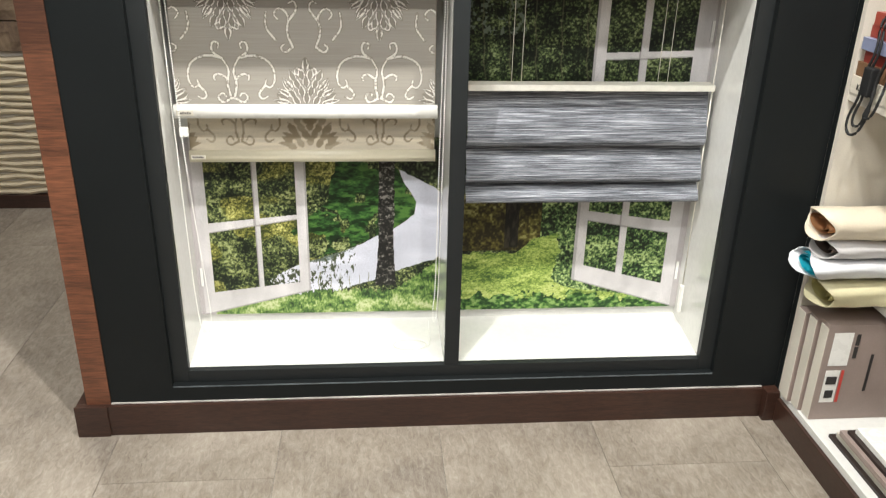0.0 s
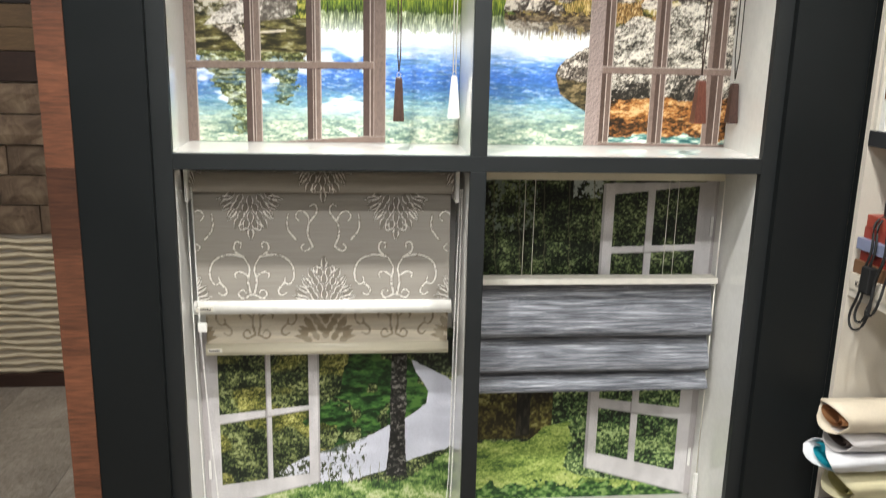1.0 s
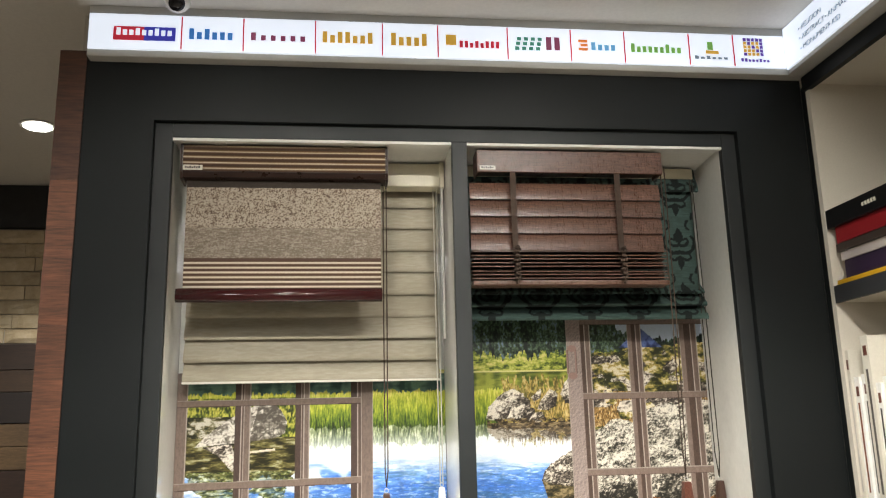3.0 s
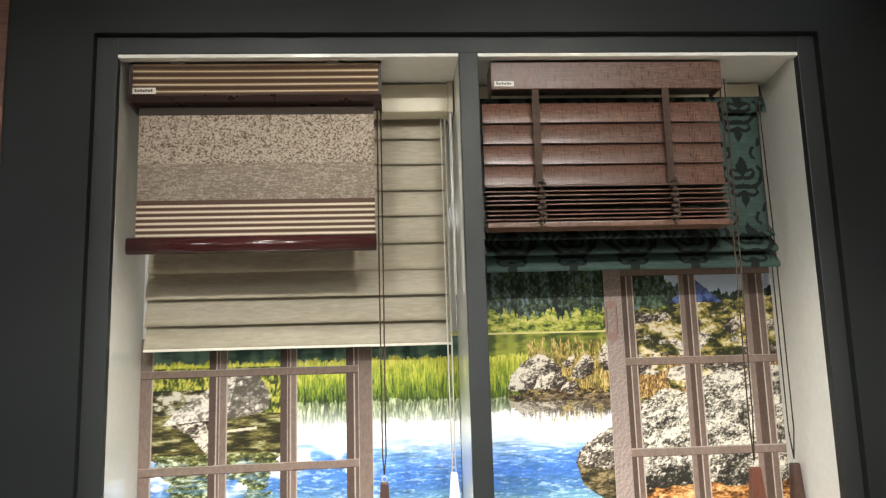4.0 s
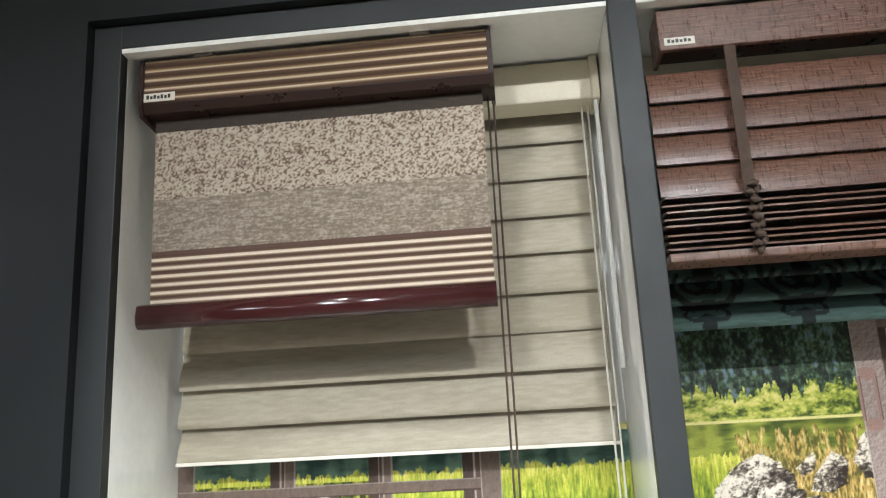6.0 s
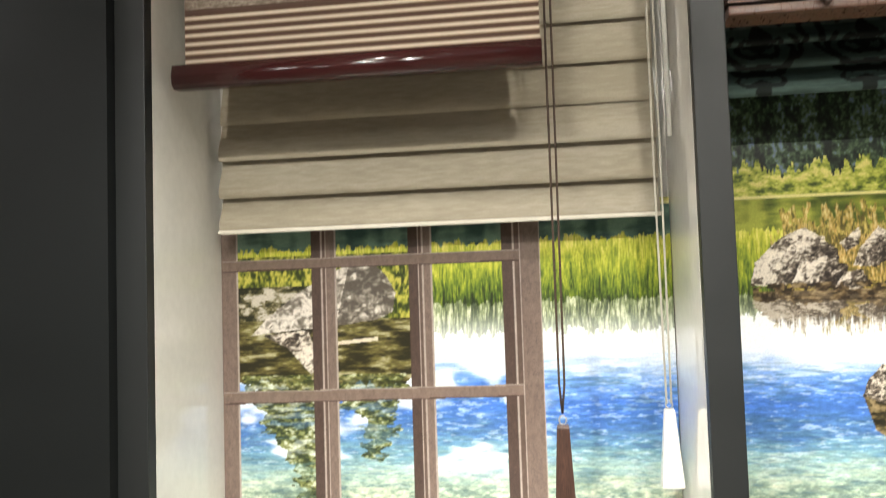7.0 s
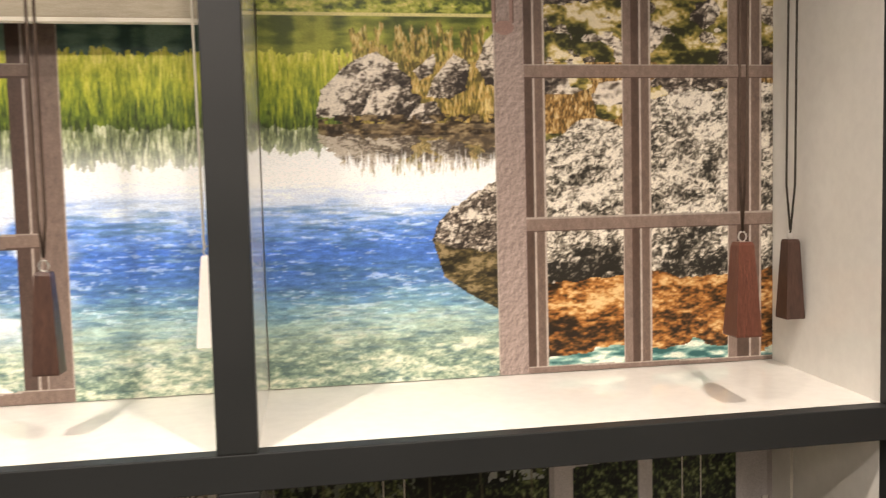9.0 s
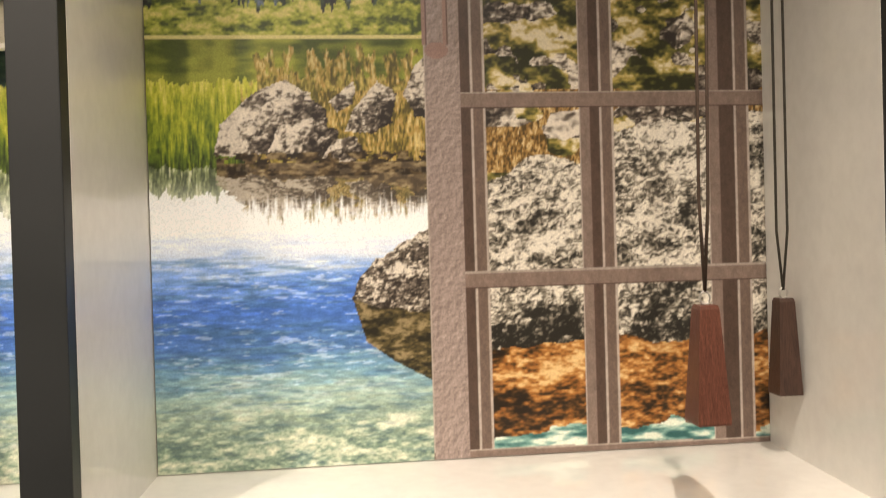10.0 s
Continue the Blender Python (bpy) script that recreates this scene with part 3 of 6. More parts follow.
    # cast-iron pull painted on the stile
    ring = (np.abs(np.abs(x - 0.360) - 0.013) < 0.0032) & (np.abs(z - 1.890) < 0.035)
    img = over(img, ring | (((x - 0.362) / 0.014) ** 2 + ((np.abs(z - 1.888) - 0.040) / 0.010) ** 2 < 1), np.array((146, 118, 110)))
    img = over(img, (np.abs(np.abs(x - 0.3625) - 0.013) < 0.0012) & (np.abs(z - 1.890) < 0.035), np.array((90, 70, 64)))
    return img * 1.04


def riverside(x, z):
    img = foliage(x, z, 201, 0.010, (16, 24, 15), (56, 68, 40), (124, 132, 78))
    sun = sstep(0.52, 0.66, fbm(x, z, 0.10, 0.07, 202, 2) - 0.6 * np.abs(z - 0.56) + 0.02)
    img = over(img, sun * 0.8 * (x < -0.28), foliage(x, z, 203, 0.009, (52, 58, 24), (122, 122, 54), (190, 184, 100)))
    bank = inside(x, z, [(-0.33, 0.80), (-0.18, 0.74), (-0.12, 0.66), (-0.09, 0.60), (-0.10, 0.555), (-0.16, 0.512), (-0.30, 0.446), (-0.45, 0.398), (-0.48, 0.50), (-0.36, 0.60)])
    gv = fbm(x, z, 0.03, 0.014, 204, 4, 0.65)
    img = over(img, bank & (fbm(x, z, 0.05, 0.05, 205, 3) + 1.2 * (x + 0.36) > 0.5), tint(gv + 0.3 * (z - 0.6), (0.25, (20, 38, 16)), (0.5, (44, 78, 34)), (0.75, (80, 116, 52))))
    river = inside(x, z + 0.008 * (fbm(x, z, 0.03, 0.03, 206, 3) - 0.5), [(-0.145, 0.70), (-0.13, 0.662), (-0.092, 0.60), (-0.098, 0.555), (-0.158, 0.510), (-0.30, 0.444), (-0.46, 0.392), (-0.55, 0.34), (-0.48, 0.26), (-0.33, 0.30), (-0.156, 0.362), (-0.02, 0.41), (0.0, 0.62), (-0.07, 0.66)])
    img = over(img, river, tint(fbm(x, z, 0.16, 0.05, 207, 2), (0.3, (198, 199, 210)), (0.6, (208, 209, 220)), (0.8, (216, 216, 226))))
    img = over(img, (x > -0.13) & (z > 0.655) & (z > 0.70 - 0.5 * (x + 0.13)), foliage(x, z, 208, 0.02, (22, 26, 18), (54, 62, 40), (96, 104, 72)))
    shore = river & (x < -0.09) & (z > 0.37 + 0.66 * (x + 0.45) - 0.020 - 0.02 * fbm(x, z, 0.02, 0.02, 216, 2)) & (z < 0.56) & (z > 0.40)
    img = over(img, shore * 0.75, tint(fbm(x, z, 0.016, 0.005, 217, 3, 0.8), (0.3, (42, 56, 44)), (0.55, (92, 104, 98)), (0.8, (160, 166, 168))))
    stalk = (np.abs(np.mod(x + 0.012 * fbm(x, z, 0.05, 0.05, 218, 2), 0.031) - 0.015) < 0.0011) & (z < 0.335 + 0.05 * vnoise(x, z * 0, 0.03, 1, 219)) & (z > 0.28) & (x > -0.45) & (x < -0.22)
    img = over(img, stalk * 0.8, np.array((108, 112, 72)))
    twigs = river & (x < -0.28) & (fbm(x, z, 0.009, 0.018, 209, 3, 0.8) > 0.60 + 0.9 * (x + 0.42))
    img = over(img, twigs, np.array((70, 76, 52)))
    line = 0.30 + 0.10 * sstep(-0.18, 0.0, x) - 0.03 * sstep(-0.4, -0.6, x) + 0.03 * (blades(x, z * 0, 210, 0.006, 0.05) - 0.5)
    grass = z < line
    bl = 0.5 * blades(x, z, 211, 0.005, 0.014) + 0.5 * fbm(x, z, 0.06, 0.03, 212, 3)
    pale = sstep(0.30, 0.24, z) * sstep(-0.30, -0.24, x) * 0.12
    img = over(img, grass, tint(bl + pale, (0.25, (38, 60, 30)), (0.45, (88, 118, 56)), (0.6, (140, 164, 88)), (0.78, (198, 204, 154))))
    cx = -0.182 + 0.05 * (z - 0.7) * 0.3
    trunk = np.abs(x - cx) < 0.024 + 0.010 * sstep(0.42, 0.32, z) + 0.004 * (fbm(x * 0, z, 1, 0.02, 213, 2) - 0.5)
    bark = tint(fbm(x, z, 0.010, 0.007, 214, 3, 0.8) - 0.10 * sstep(0.62, 0.4, z), (0.35, (26, 26, 24)), (0.60, (60, 58, 54)), (0.80, (136, 132, 126)))
    img = over(img, trunk & (z > 0.315), bark)
    # white casement that leans inwards towards the bottom
    return white_casement(img, x, z, -0.722, -0.455, (-0.583, -0.566), (0.500 + 0.16 * (x + 0.72), 0.532 + 0.10 * (x + 0.72)), 0.298 + 0.12 * (x + 0.73), 0.225 + 0.24 * (x + 0.735), 9.0)


def white_casement(img, x, z, x0, x1, bar, mid, low, foot, head, top=9.0):
    """A printed white casement: four uprights and rails, with grey edges."""
    face = np.array((206, 202, 202)) * (0.93 + 0.14 * fbm(x, z, 0.05, 0.1, 230, 3))[..., None]
    img = over(img, (x < x0 - 0.002) & (x0 < 0) | (x > x1 + 0.04) & (x0 > 0), np.array((186, 180, 180)))
    inner = (x > x0) & (x < x1) & (z > low) & (z < top)
    rim = 0.034
    panel = (x > x0 - (rim if x0 < 0 else 0.036)) & (x < x1 + (0.032 if x0 < 0 else 0.05)) & (z > foot) & (z < head)
    glass = inner & ~((x > bar[0]) & (x < bar[1])) & ~((z > mid[0]) & (z < mid[1]))
    frame_ = panel & ~glass
    img = over(img, frame_, face)
    edge = frame_ & (((np.abs(x - bar[0]) < 0.003) & inner) | (inner & (np.abs(z - mid[0]) < 0.003)) | (np.abs(z - foot) < 0.004))
    img = over(img, edge * 0.6, np.array((140, 134, 134)))
    far = panel & ((np.abs(x - (x1 + 0.030)) < 0.004) if x0 < 0 else (np.abs(x - (x0 - 0.032)) < 0.004))
    img = over(img, far * 0.5, np.array((150, 146, 146)))
    hx = x0 - 0.034 if x0 < 0 else x1 + 0.047
    for hz in (0.352, 1.115):
        hinge = (np.abs(x - hx) < 0.0065) & (np.abs(z - hz) < 0.031)
        img = over(img, hinge, np.where((np.abs(np.abs(x - hx) - 0.006) < 0.0015)[..., None], np.array((150, 146, 144)), np.array((236, 234, 230))))
    return img


def meadow(x, z):
    img = foliage(x, z, 301, 0.010, (12, 17, 11), (46, 58, 36), (108, 120, 74), wet=-0.03)
    img = over(img, (z > 1.20) & (np.abs(x - 0.37) < 0.045) & (fbm(x, z, 0.012, 0.012, 302, 3, 0.8) > 0.50 - 3 * (z - 1.215)), np.array((176, 184, 178)))
    img = over(img, (z > 1.10) & (x < 0.22) & (fbm(x, z, 0.010, 0.012, 303, 2, 0.8) > 0.70), np.array((112, 122, 106)))
    thin = (np.abs(np.mod(x + 0.10 * (z - 1.1) + 0.02 * fbm(x * 0, z, 1, 0.05, 304, 2), 0.075) - 0.03) < 0.002) & (z > 0.95) & (x < 0.42)
    img = over(img, thin * 0.5, np.array((126, 118, 92)))
    img = over(img, (z < 0.62) & (x < 0.34) & (z > 0.43), foliage(x, z, 305, 0.02, (34, 30, 12), (70, 62, 26), (104, 100, 44)))
    shrub = (z < 0.60) & (x > 0.30)
    img = over(img, shrub, foliage(x, z, 306, 0.012, (18, 30, 16), (70, 98, 54), (150, 170, 104), wet=0.03))
    line = 0.425 + 0.05 * sstep(0.2, 0.32, x) + 0.03 * (fbm(x, z * 0, 0.04, 1, 307, 3) - 0.5)
    edge = 0.36 + 0.16 * sstep(0.33, 0.20, z) * 1.6 + 0.03 * (fbm(x * 0, z, 1, 0.03, 308, 3) - 0.5)
    grass = (z < line) & (x < edge + 0.35 * sstep(0.30, 0.22, z))
    v = 0.45 * fbm(x, z, 0.006, 0.004, 309, 3, 0.85) + 0.55 * fbm(x, z, 0.10, 0.03, 310, 4)
    img = over(img, grass, tint(v + 0.25 * (z - 0.33), (0.25, (62, 88, 36)), (0.45, (122, 146, 64)), (0.6, (166, 184, 92)), (0.8, (204, 212, 134))))
    img = over(img, (z < 0.27 + 0.03 * (fbm(x, z, 0.03, 0.02, 311, 3) - 0.5) * 2), tint(fbm(x, z, 0.014, 0.010, 312, 3), (0.3, (30, 62, 22)), (0.6, (86, 124, 54)), (0.8, (140, 168, 96))))
    img = over(img, (np.abs(x - 0.207) < 0.022) & (z > 0.44) & (z < 0.75), tint(fbm(x, z, 0.008, 0.03, 313, 3), (0.3, (18, 18, 14)), (0.7, (52, 48, 38))))
    a = white_casement(img, x, z, 0.448, 0.712, (0.553, 0.577), (0.530 - 0.17 * (x - 0.444), 0.563 - 0.14 * (x - 0.444)), 0.372 - 0.26 * (x - 0.46), 0.322 - 0.30 * (x - 0.42), 0.80, 9)
    a = over(a, (z > 0.80) & (x > 0.74), np.array((186, 180, 180)))
    b = white_casement(a, x, z, 0.453, 0.712, (0.553, 0.577), (1.030 + 0.04 * (x - 0.45), 1.052 + 0.03 * (x - 0.45)), 0.86, 0.84, 1.245 + 0.02 * (x - 0.45), 1.212 + 0.10 * (x - 0.45))
    return b


def sheet(name, x0, x1, z0, z1, y, step, paint, material, parent, label, bend=None):
    """A flat print: a fine upright grid whose point colours come from paint(x, z)."""
    sx, sz = step if isinstance(step, tuple) else (step, step)
    nx, nz = int(round((x1 - x0) / sx)) + 1, int(round((z1 - z0) / sz)) + 1
    gx, gz = np.meshgrid(np.linspace(x0, x1, nx), np.linspace(z0, z1, nz))
    gy = np.full(gx.shape, y) if bend is None else y + bend(gx, gz)
    co = np.stack([gx, gy, gz], -1).reshape(-1, 3).astype(np.float32)
    i = (np.arange(nz - 1)[:, None] * nx + np.arange(nx - 1)[None]).ravel()
    quads = np.stack([i, i + 1, i + 1 + nx, i + nx], 1).astype(np.int32)
    me = bpy.data.meshes.new(name)
    me.vertices.add(len(co))
    me.vertices.foreach_set("co", co.ravel())
    me.loops.add(quads.size)
    me.loops.foreach_set("vertex_index", quads.ravel())
    me.polygons.add(len(quads))
    me.polygons.foreach_set("loop_start", np.arange(0, quads.size, 4, dtype=np.int32))
    me.polygons.foreach_set("use_smooth", np.ones(len(quads), bool))
    me.update(calc_edges=True)
    raw = np.clip(paint(gx, gz), 0, 255) / 255
    col, alpha = raw[..., :3], raw[..., 3:] if raw.shape[-1] == 4 else np.ones(raw.shape[:2] + (1,))
    col = np.where(col <= 0.04045, col / 12.92, ((col + 0.055) / 1.055) ** 2.4)
    rgba = np.concatenate([col, alpha], -1).astype(np.float32)
    layer = me.color_attributes.new("print", "FLOAT_COLOR", "POINT")
    layer.data.foreach_set("color", rgba.ravel())
    me.materials.append(material.m)
    ob = new(name, me)
    if parent is not None:
        ob.parent, ob.matrix_parent_inverse = parent, parent.matrix_world.inverted()
    return tagged(ob, label)


def print_material(name, rough=0.4):
    m = Mat(name, (0.5, 0.5, 0.5, 1), rough, spec=0.35)
    fine = m.noise(620, 3, None, 0.75)
    c = m.mix(0.5, m.attr("print"), m.ramp(fine, (0.32, (0.62, 0.62, 0.62, 1)), (0.68, (1.38, 1.38, 1.38, 1))), "MULTIPLY")
    m.put(Base_Color=c)
    return m.bump(m.noise(700, 2), 0.12, 0.0004)



M_PRINT = print_material("printed_vinyl")
murals = ((("lake", BL, XM, 1.356, 1.872, lake, 0.0016), "printed mural of a mountain lake behind a casement"),
          (("lake", XN, BR, 1.356, 2.05, lake, 0.0015), "printed mural of a rocky lake shore behind a casement"),
          (("river", BL, XM, 0.221, 0.80, riverside, 0.0018), "printed mural of a river and birch behind a white casement"),
          (("meadow", XN, BR, 0.221, 1.262, meadow, 0.0019), "printed mural of a sunny meadow behind a white casement"))
for (nm, x0, x1, z0, z1, fn, step), text in murals:
    ob = sheet("mural", x0 + 0.001, x1 - 0.001, z0, z1, BACK, step, fn, M_PRINT, None, text)
    tagged(ob, text, "mural", kind="structure")

# ---- blinds ----
def cloth_material(name, rough=0.85, weave=900.0, foil=False):
    m = Mat(name, (0.5, 0.5, 0.5, 1), rough, spec=0.3)
    fine = m.noise(weave, 2, m.scaled(0.35, 1, 1.6))
    c = m.mix(0.45, m.attr("print"), m.ramp(fine, (0.3, (0.78, 0.78, 0.78, 1)), (0.7, (1.2, 1.2, 1.2, 1))), "MULTIPLY")
    m.put(Base_Color=c)
    if foil:
        n = m.nt.nodes.new("ShaderNodeAttribute")
        n.attribute_name = "print"
        m.put(Metallic=m.ramp(n.outputs["Alpha"], (0.0, (0, 0, 0, 1)), (1.0, (0.3, 0.3, 0.3, 1))))
        m.put(Roughness=m.ramp(n.outputs["Alpha"], (0.0, (0.75, 0.75, 0.75, 1)), (1.0, (0.34, 0.34, 0.34, 1))))
    return m.bump(fine, 0.35, 0.0006)


M_CLOTH = cloth_material("woven_cloth")
M_FOIL = cloth_material("cloth_with_foil", foil=True)
M_BROWN = plain("brown_plastic", srgb(44, 28, 22), 0.3, 0.1, 8, 300, 0.03)
M_MAROON = plain("maroon_lacquer", srgb(58, 25, 25), 0.16, 0.06, 8, 300, 0.02)
M_IVORY = plain("ivory_plastic", srgb(212, 204, 180), 0.35, 0.04, 8, 300, 0.03)
M_WHITEP = plain("white_plastic", srgb(236, 234, 228), 0.28, 0.02, 8, 300, 0.02)
M_STEEL = plain("steel_clip", (0.62, 0.61, 0.58, 1), 0.35, 0.1, 20, 300, 0.05, metal=0.9)
M_CORDB = plain("brown_cord", srgb(66, 51, 40), 0.8, 0.25, 40, 500, 0.4)
M_CORDW = plain("white_cord", srgb(226, 222, 210), 0.8, 0.08, 40, 500, 0.4)
M_CORDD = plain("dark_cord", srgb(52, 48, 40), 0.8, 0.2, 40, 500, 0.4)
M_TASSB = wood("dark_tassel_wood", srgb(44, 30, 26), srgb(86, 62, 52), "z", 0.4, 2)
M_TASSR = wood("red_tassel_wood", srgb(66, 32, 26), srgb(134, 88, 72), "z", 0.3, 5)
M_LABEL = plain("label_card", srgb(212, 206, 192), 0.5, 0.05)
M_INK = plain("label_ink", srgb(50, 46, 44), 0.6, 0.05)


def slat_material():
    m = Mat("slat_wood", srgb(98, 54, 44), 0.3)
    v = m.scaled(1.5, 30, 30)
    g = m.noise(20, 6, v, 0.7, 0.6)
    h = m.noise(260, 3, m.scaled(1, 0.2, 0.2), 0.7)
    c = m.ramp(g, (0.3, srgb(52, 35, 29)), (0.55, srgb(102, 74, 61)), (0.75, srgb(146, 112, 95)))
    c = m.mix(0.5, c, m.ramp(h, (0.4, (0.7, 0.66, 0.64, 1)), (0.6, (1.25, 1.2, 1.15, 1))), "MULTIPLY")
    c = m.mix(0.8, c, m.ramp(m.per_object(), (0, (0.85, 0.85, 0.85, 1)), (1, (1.12, 1.1, 1.08, 1))), "MULTIPLY")
    m.put(Base_Color=c, Roughness=m.ramp(h, (0.35, (0.24,) * 3 + (1,)), (0.65, (0.46,) * 3 + (1,))))
    return m.bump(h, 0.5, 0.0008)


M_SLAT = slat_material()


def slate_material():
    m = Mat("streaked_cloth", (0.3, 0.3, 0.3, 1), 0.8, spec=0.3)
    thin = m.noise(1.0, 3, m.scaled(7, 1, 420), 0.75)
    wide = m.noise(1.0, 2, m.scaled(3, 1, 60), 0.6)
    c = m.ramp(thin, (0.30, srgb(34, 36, 40)), (0.46, srgb(98, 100, 106)), (0.58, srgb(146, 148, 154)), (0.72, srgb(208, 210, 214)))
    m.put(Base_Color=m.mix(0.7, c, m.ramp(wide, (0.35, (0.6, 0.6, 0.6, 1)), (0.65, (1.25, 1.25, 1.25, 1))), "MULTIPLY"))
    return m.bump(thin, 0.4, 0.0008)


M_SLATE = slate_material()


def label_plate(parent, x0, x1, z0, z1, y, bars=5):
    """A small maker's card with unreadable writing."""
    card = part("label_plate", boxed(x0, x1, y - 0.0015, y, z0, z1, bevel=0.0005), M_LABEL, parent, "small pale maker's label")
    w = (x1 - x0) * 0.8 / bars
    bm = bmesh.new()
    for k in range(bars):
        a = x0 + (x1 - x0) * 0.1 + k * w
        box(bm, a, a + w * 0.7, y - 0.0024, y - 0.0016, z0 + (z1 - z0) * 0.3, z1 - (z1 - z0) * (0.25 + 0.12 * (k % 2)))
    part("lettering", bm, M_INK, card)


def tassel(parent, x, y, z_top, z_bot, top, bot, material, label, ring=True):
    """A tapered square wooden or plastic cord weight."""
    bm = bmesh.new()
    verts = []
    for z, r in ((z_bot, bot), (z_bot + 0.002, bot * 1.03), (z_top - 0.004, top), (z_top, top * 0.85)):
        verts.append([bm.verts.new((x + sx * r, y + sy * r, z)) for sx, sy in ((-1, -1), (1, -1), (1, 1), (-1, 1))])
    for a, b in zip(verts, verts[1:]):
        for k in range(4):
            bm.faces.new((a[k], a[(k + 1) % 4], b[(k + 1) % 4], b[k]))
    bm.faces.new(verts[0][::-1])
    bm.faces.new(verts[-1])
    t = part("tassel", bm, material, parent, label)
    if ring:
        pts = [(x + 0.005 * math.cos(a), y, z_top + 0.006 + 0.006 * math.sin(a)) for a in (k * math.pi / 6 for k in range(13))]
        part("ring", tube(bmesh.new(), pts, 0.0012, 6), M_STEEL, t, "small metal ring")
    return t


def cord(parent, pts, r, material, name="pull_cord", label=""):
    p = np.array(pts, float)
    for _ in range(2 if len(p) > 4 else 0):
        p = np.concatenate([p[:1], np.stack([0.75 * p[:-1] + 0.25 * p[1:], 0.25 * p[:-1] + 0.75 * p[1:]], 1).reshape(-1, 3), p[-1:]])
    return part(name, tube(bmesh.new(), p.tolist(), r, 6), material, parent, label, True)


# fancy roller blind in front of the cream shade
def patterned(x, z):
    sp = 0.92 * vnoise(x, z, 0.0026, 0.0023, 401) + 0.08 * fbm(x, z, 0.02, 0.02, 404, 2) + 0.06
    speck = tint(sp, (0.22, (92, 76, 64)), (0.38, (124, 108, 94)), (0.54, (160, 147, 131)), (0.8, (180, 168, 152)))
    wv = 0.6 * fbm(x, z, 0.012, 0.0022, 402, 3, 0.8) + 0.4 * fbm(x, z, 0.003, 0.003, 403, 2)
    weave = tint(wv, (0.3, (118, 106, 93)), (0.55, (140, 128, 114)), (0.8, (164, 153, 139)))
    img = np.where((z > 2.238)[..., None], speck, weave)
    # dark top band: the cassette's shadow painted into the cloth
    img = over(img, z > 2.350, np.array((62, 54, 48)) * (0.9 + 0.2 * wv)[..., None])
    u = np.mod((2.151 - z) / 0.0128, 1)
    stripe = tint(u, (0.0, (74, 54, 44)), (0.36, (96, 74, 60)), (0.46, (206, 192, 170)), (0.72, (220, 208, 190)), (0.8, (150, 130, 104)), (1.0, (74, 54, 44)))
    img = over(img, z < 2.157, stripe)
    img = over(img, (z > 2.150) & (z < 2.157), np.array((88, 68, 58)))
    return img


def valance_stripes(x, z):
    u = np.mod((z - 2.385) / 0.0155 + 0.03 * np.sin(x * 9), 1)
    return tint(u, (0.0, (62, 44, 34)), (0.42, (92, 70, 52)), (0.52, (196, 176, 150)), (0.62, (214, 200, 176)), (0.70, (122, 96, 60)), (1.0, (62, 44, 34)))


rb = thing("roller_blind", (-0.46, 0.06, 2.465), "brown striped and speckled roller blind with maroon bottom bar", "blind")
CX0, CX1 = -0.742, -0.192
part("cassette", extrude_profile(bmesh.new(), [(0.040, 2.372), (0.034, 2.385), (0.034, 2.456), (0.046, 2.464), (0.110, 2.464), (0.115, 2.40), (0.095, 2.368)], CX0 + 0.006, CX1 - 0.006), M_BROWN, rb)
for a in (CX0, CX1 - 0.006):
    part("end_cap", extrude_profile(bmesh.new(), [(0.036, 2.366), (0.028, 2.384), (0.028, 2.458), (0.044, 2.466), (0.114, 2.466), (0.119, 2.40), (0.098, 2.362)], a, a + 0.006), M_BROWN, rb, "dark brown plastic end cap")
sheet("valance_fabric", CX0 + 0.007, CX1 - 0.007, 2.386, 2.458, 0.0325, 0.002, valance_stripes, M_CLOTH, rb, "beige and brown striped valance")
sheet("fabric_panel", -0.728, -0.211, 2.070, 2.385, 0.064, 0.0015, patterned, M_CLOTH, rb, "speckled, woven and striped fabric")
part("bottom_bar", extrude_profile(bmesh.new(), [(0.052, 2.044), (0.050, 2.056), (0.054, 2.072), (0.068, 2.077), (0.082, 2.070), (0.085, 2.054), (0.080, 2.040), (0.060, 2.038)], -0.744, -0.209), M_MAROON, rb, "glossy maroon bottom bar", True)
for a in (-0.655, -0.315):
    part("bracket", boxed(a, a + 0.030, 0.030, 0.060, 2.4585, 2.4665, bevel=0.001), M_STEEL, rb, "steel clip bracket")
label_plate(rb, -0.734, -0.684, 2.388, 2.402, 0.031, 7)
for dx in (-0.004, 0.004):
    cord(rb, [(-0.199 + dx, 0.085, 2.455), (-0.200 + dx * 1.1, 0.085, 2.0), (-0.200 + dx * 0.9, 0.085, 1.60), (-0.2005, 0.085, 1.560)], 0.0016, M_CORDB)
tassel(rb, -0.2005, 0.085, 1.545, 1.434, 0.0085, 0.0135, M_TASSB, "dark brown wooden cord weight")

# cream pleated shade behind it
def linen(x, z):
    v = 0.5 * fbm(x, z, 0.022, 0.0036, 411, 2, 0.7) + 0.5 * fbm(x, z, 0.3, 0.05, 412, 2)
    return tint(v, (0.2, (165, 157, 138)), (0.5, (174, 166, 147)), (0.8, (183, 176, 158)))


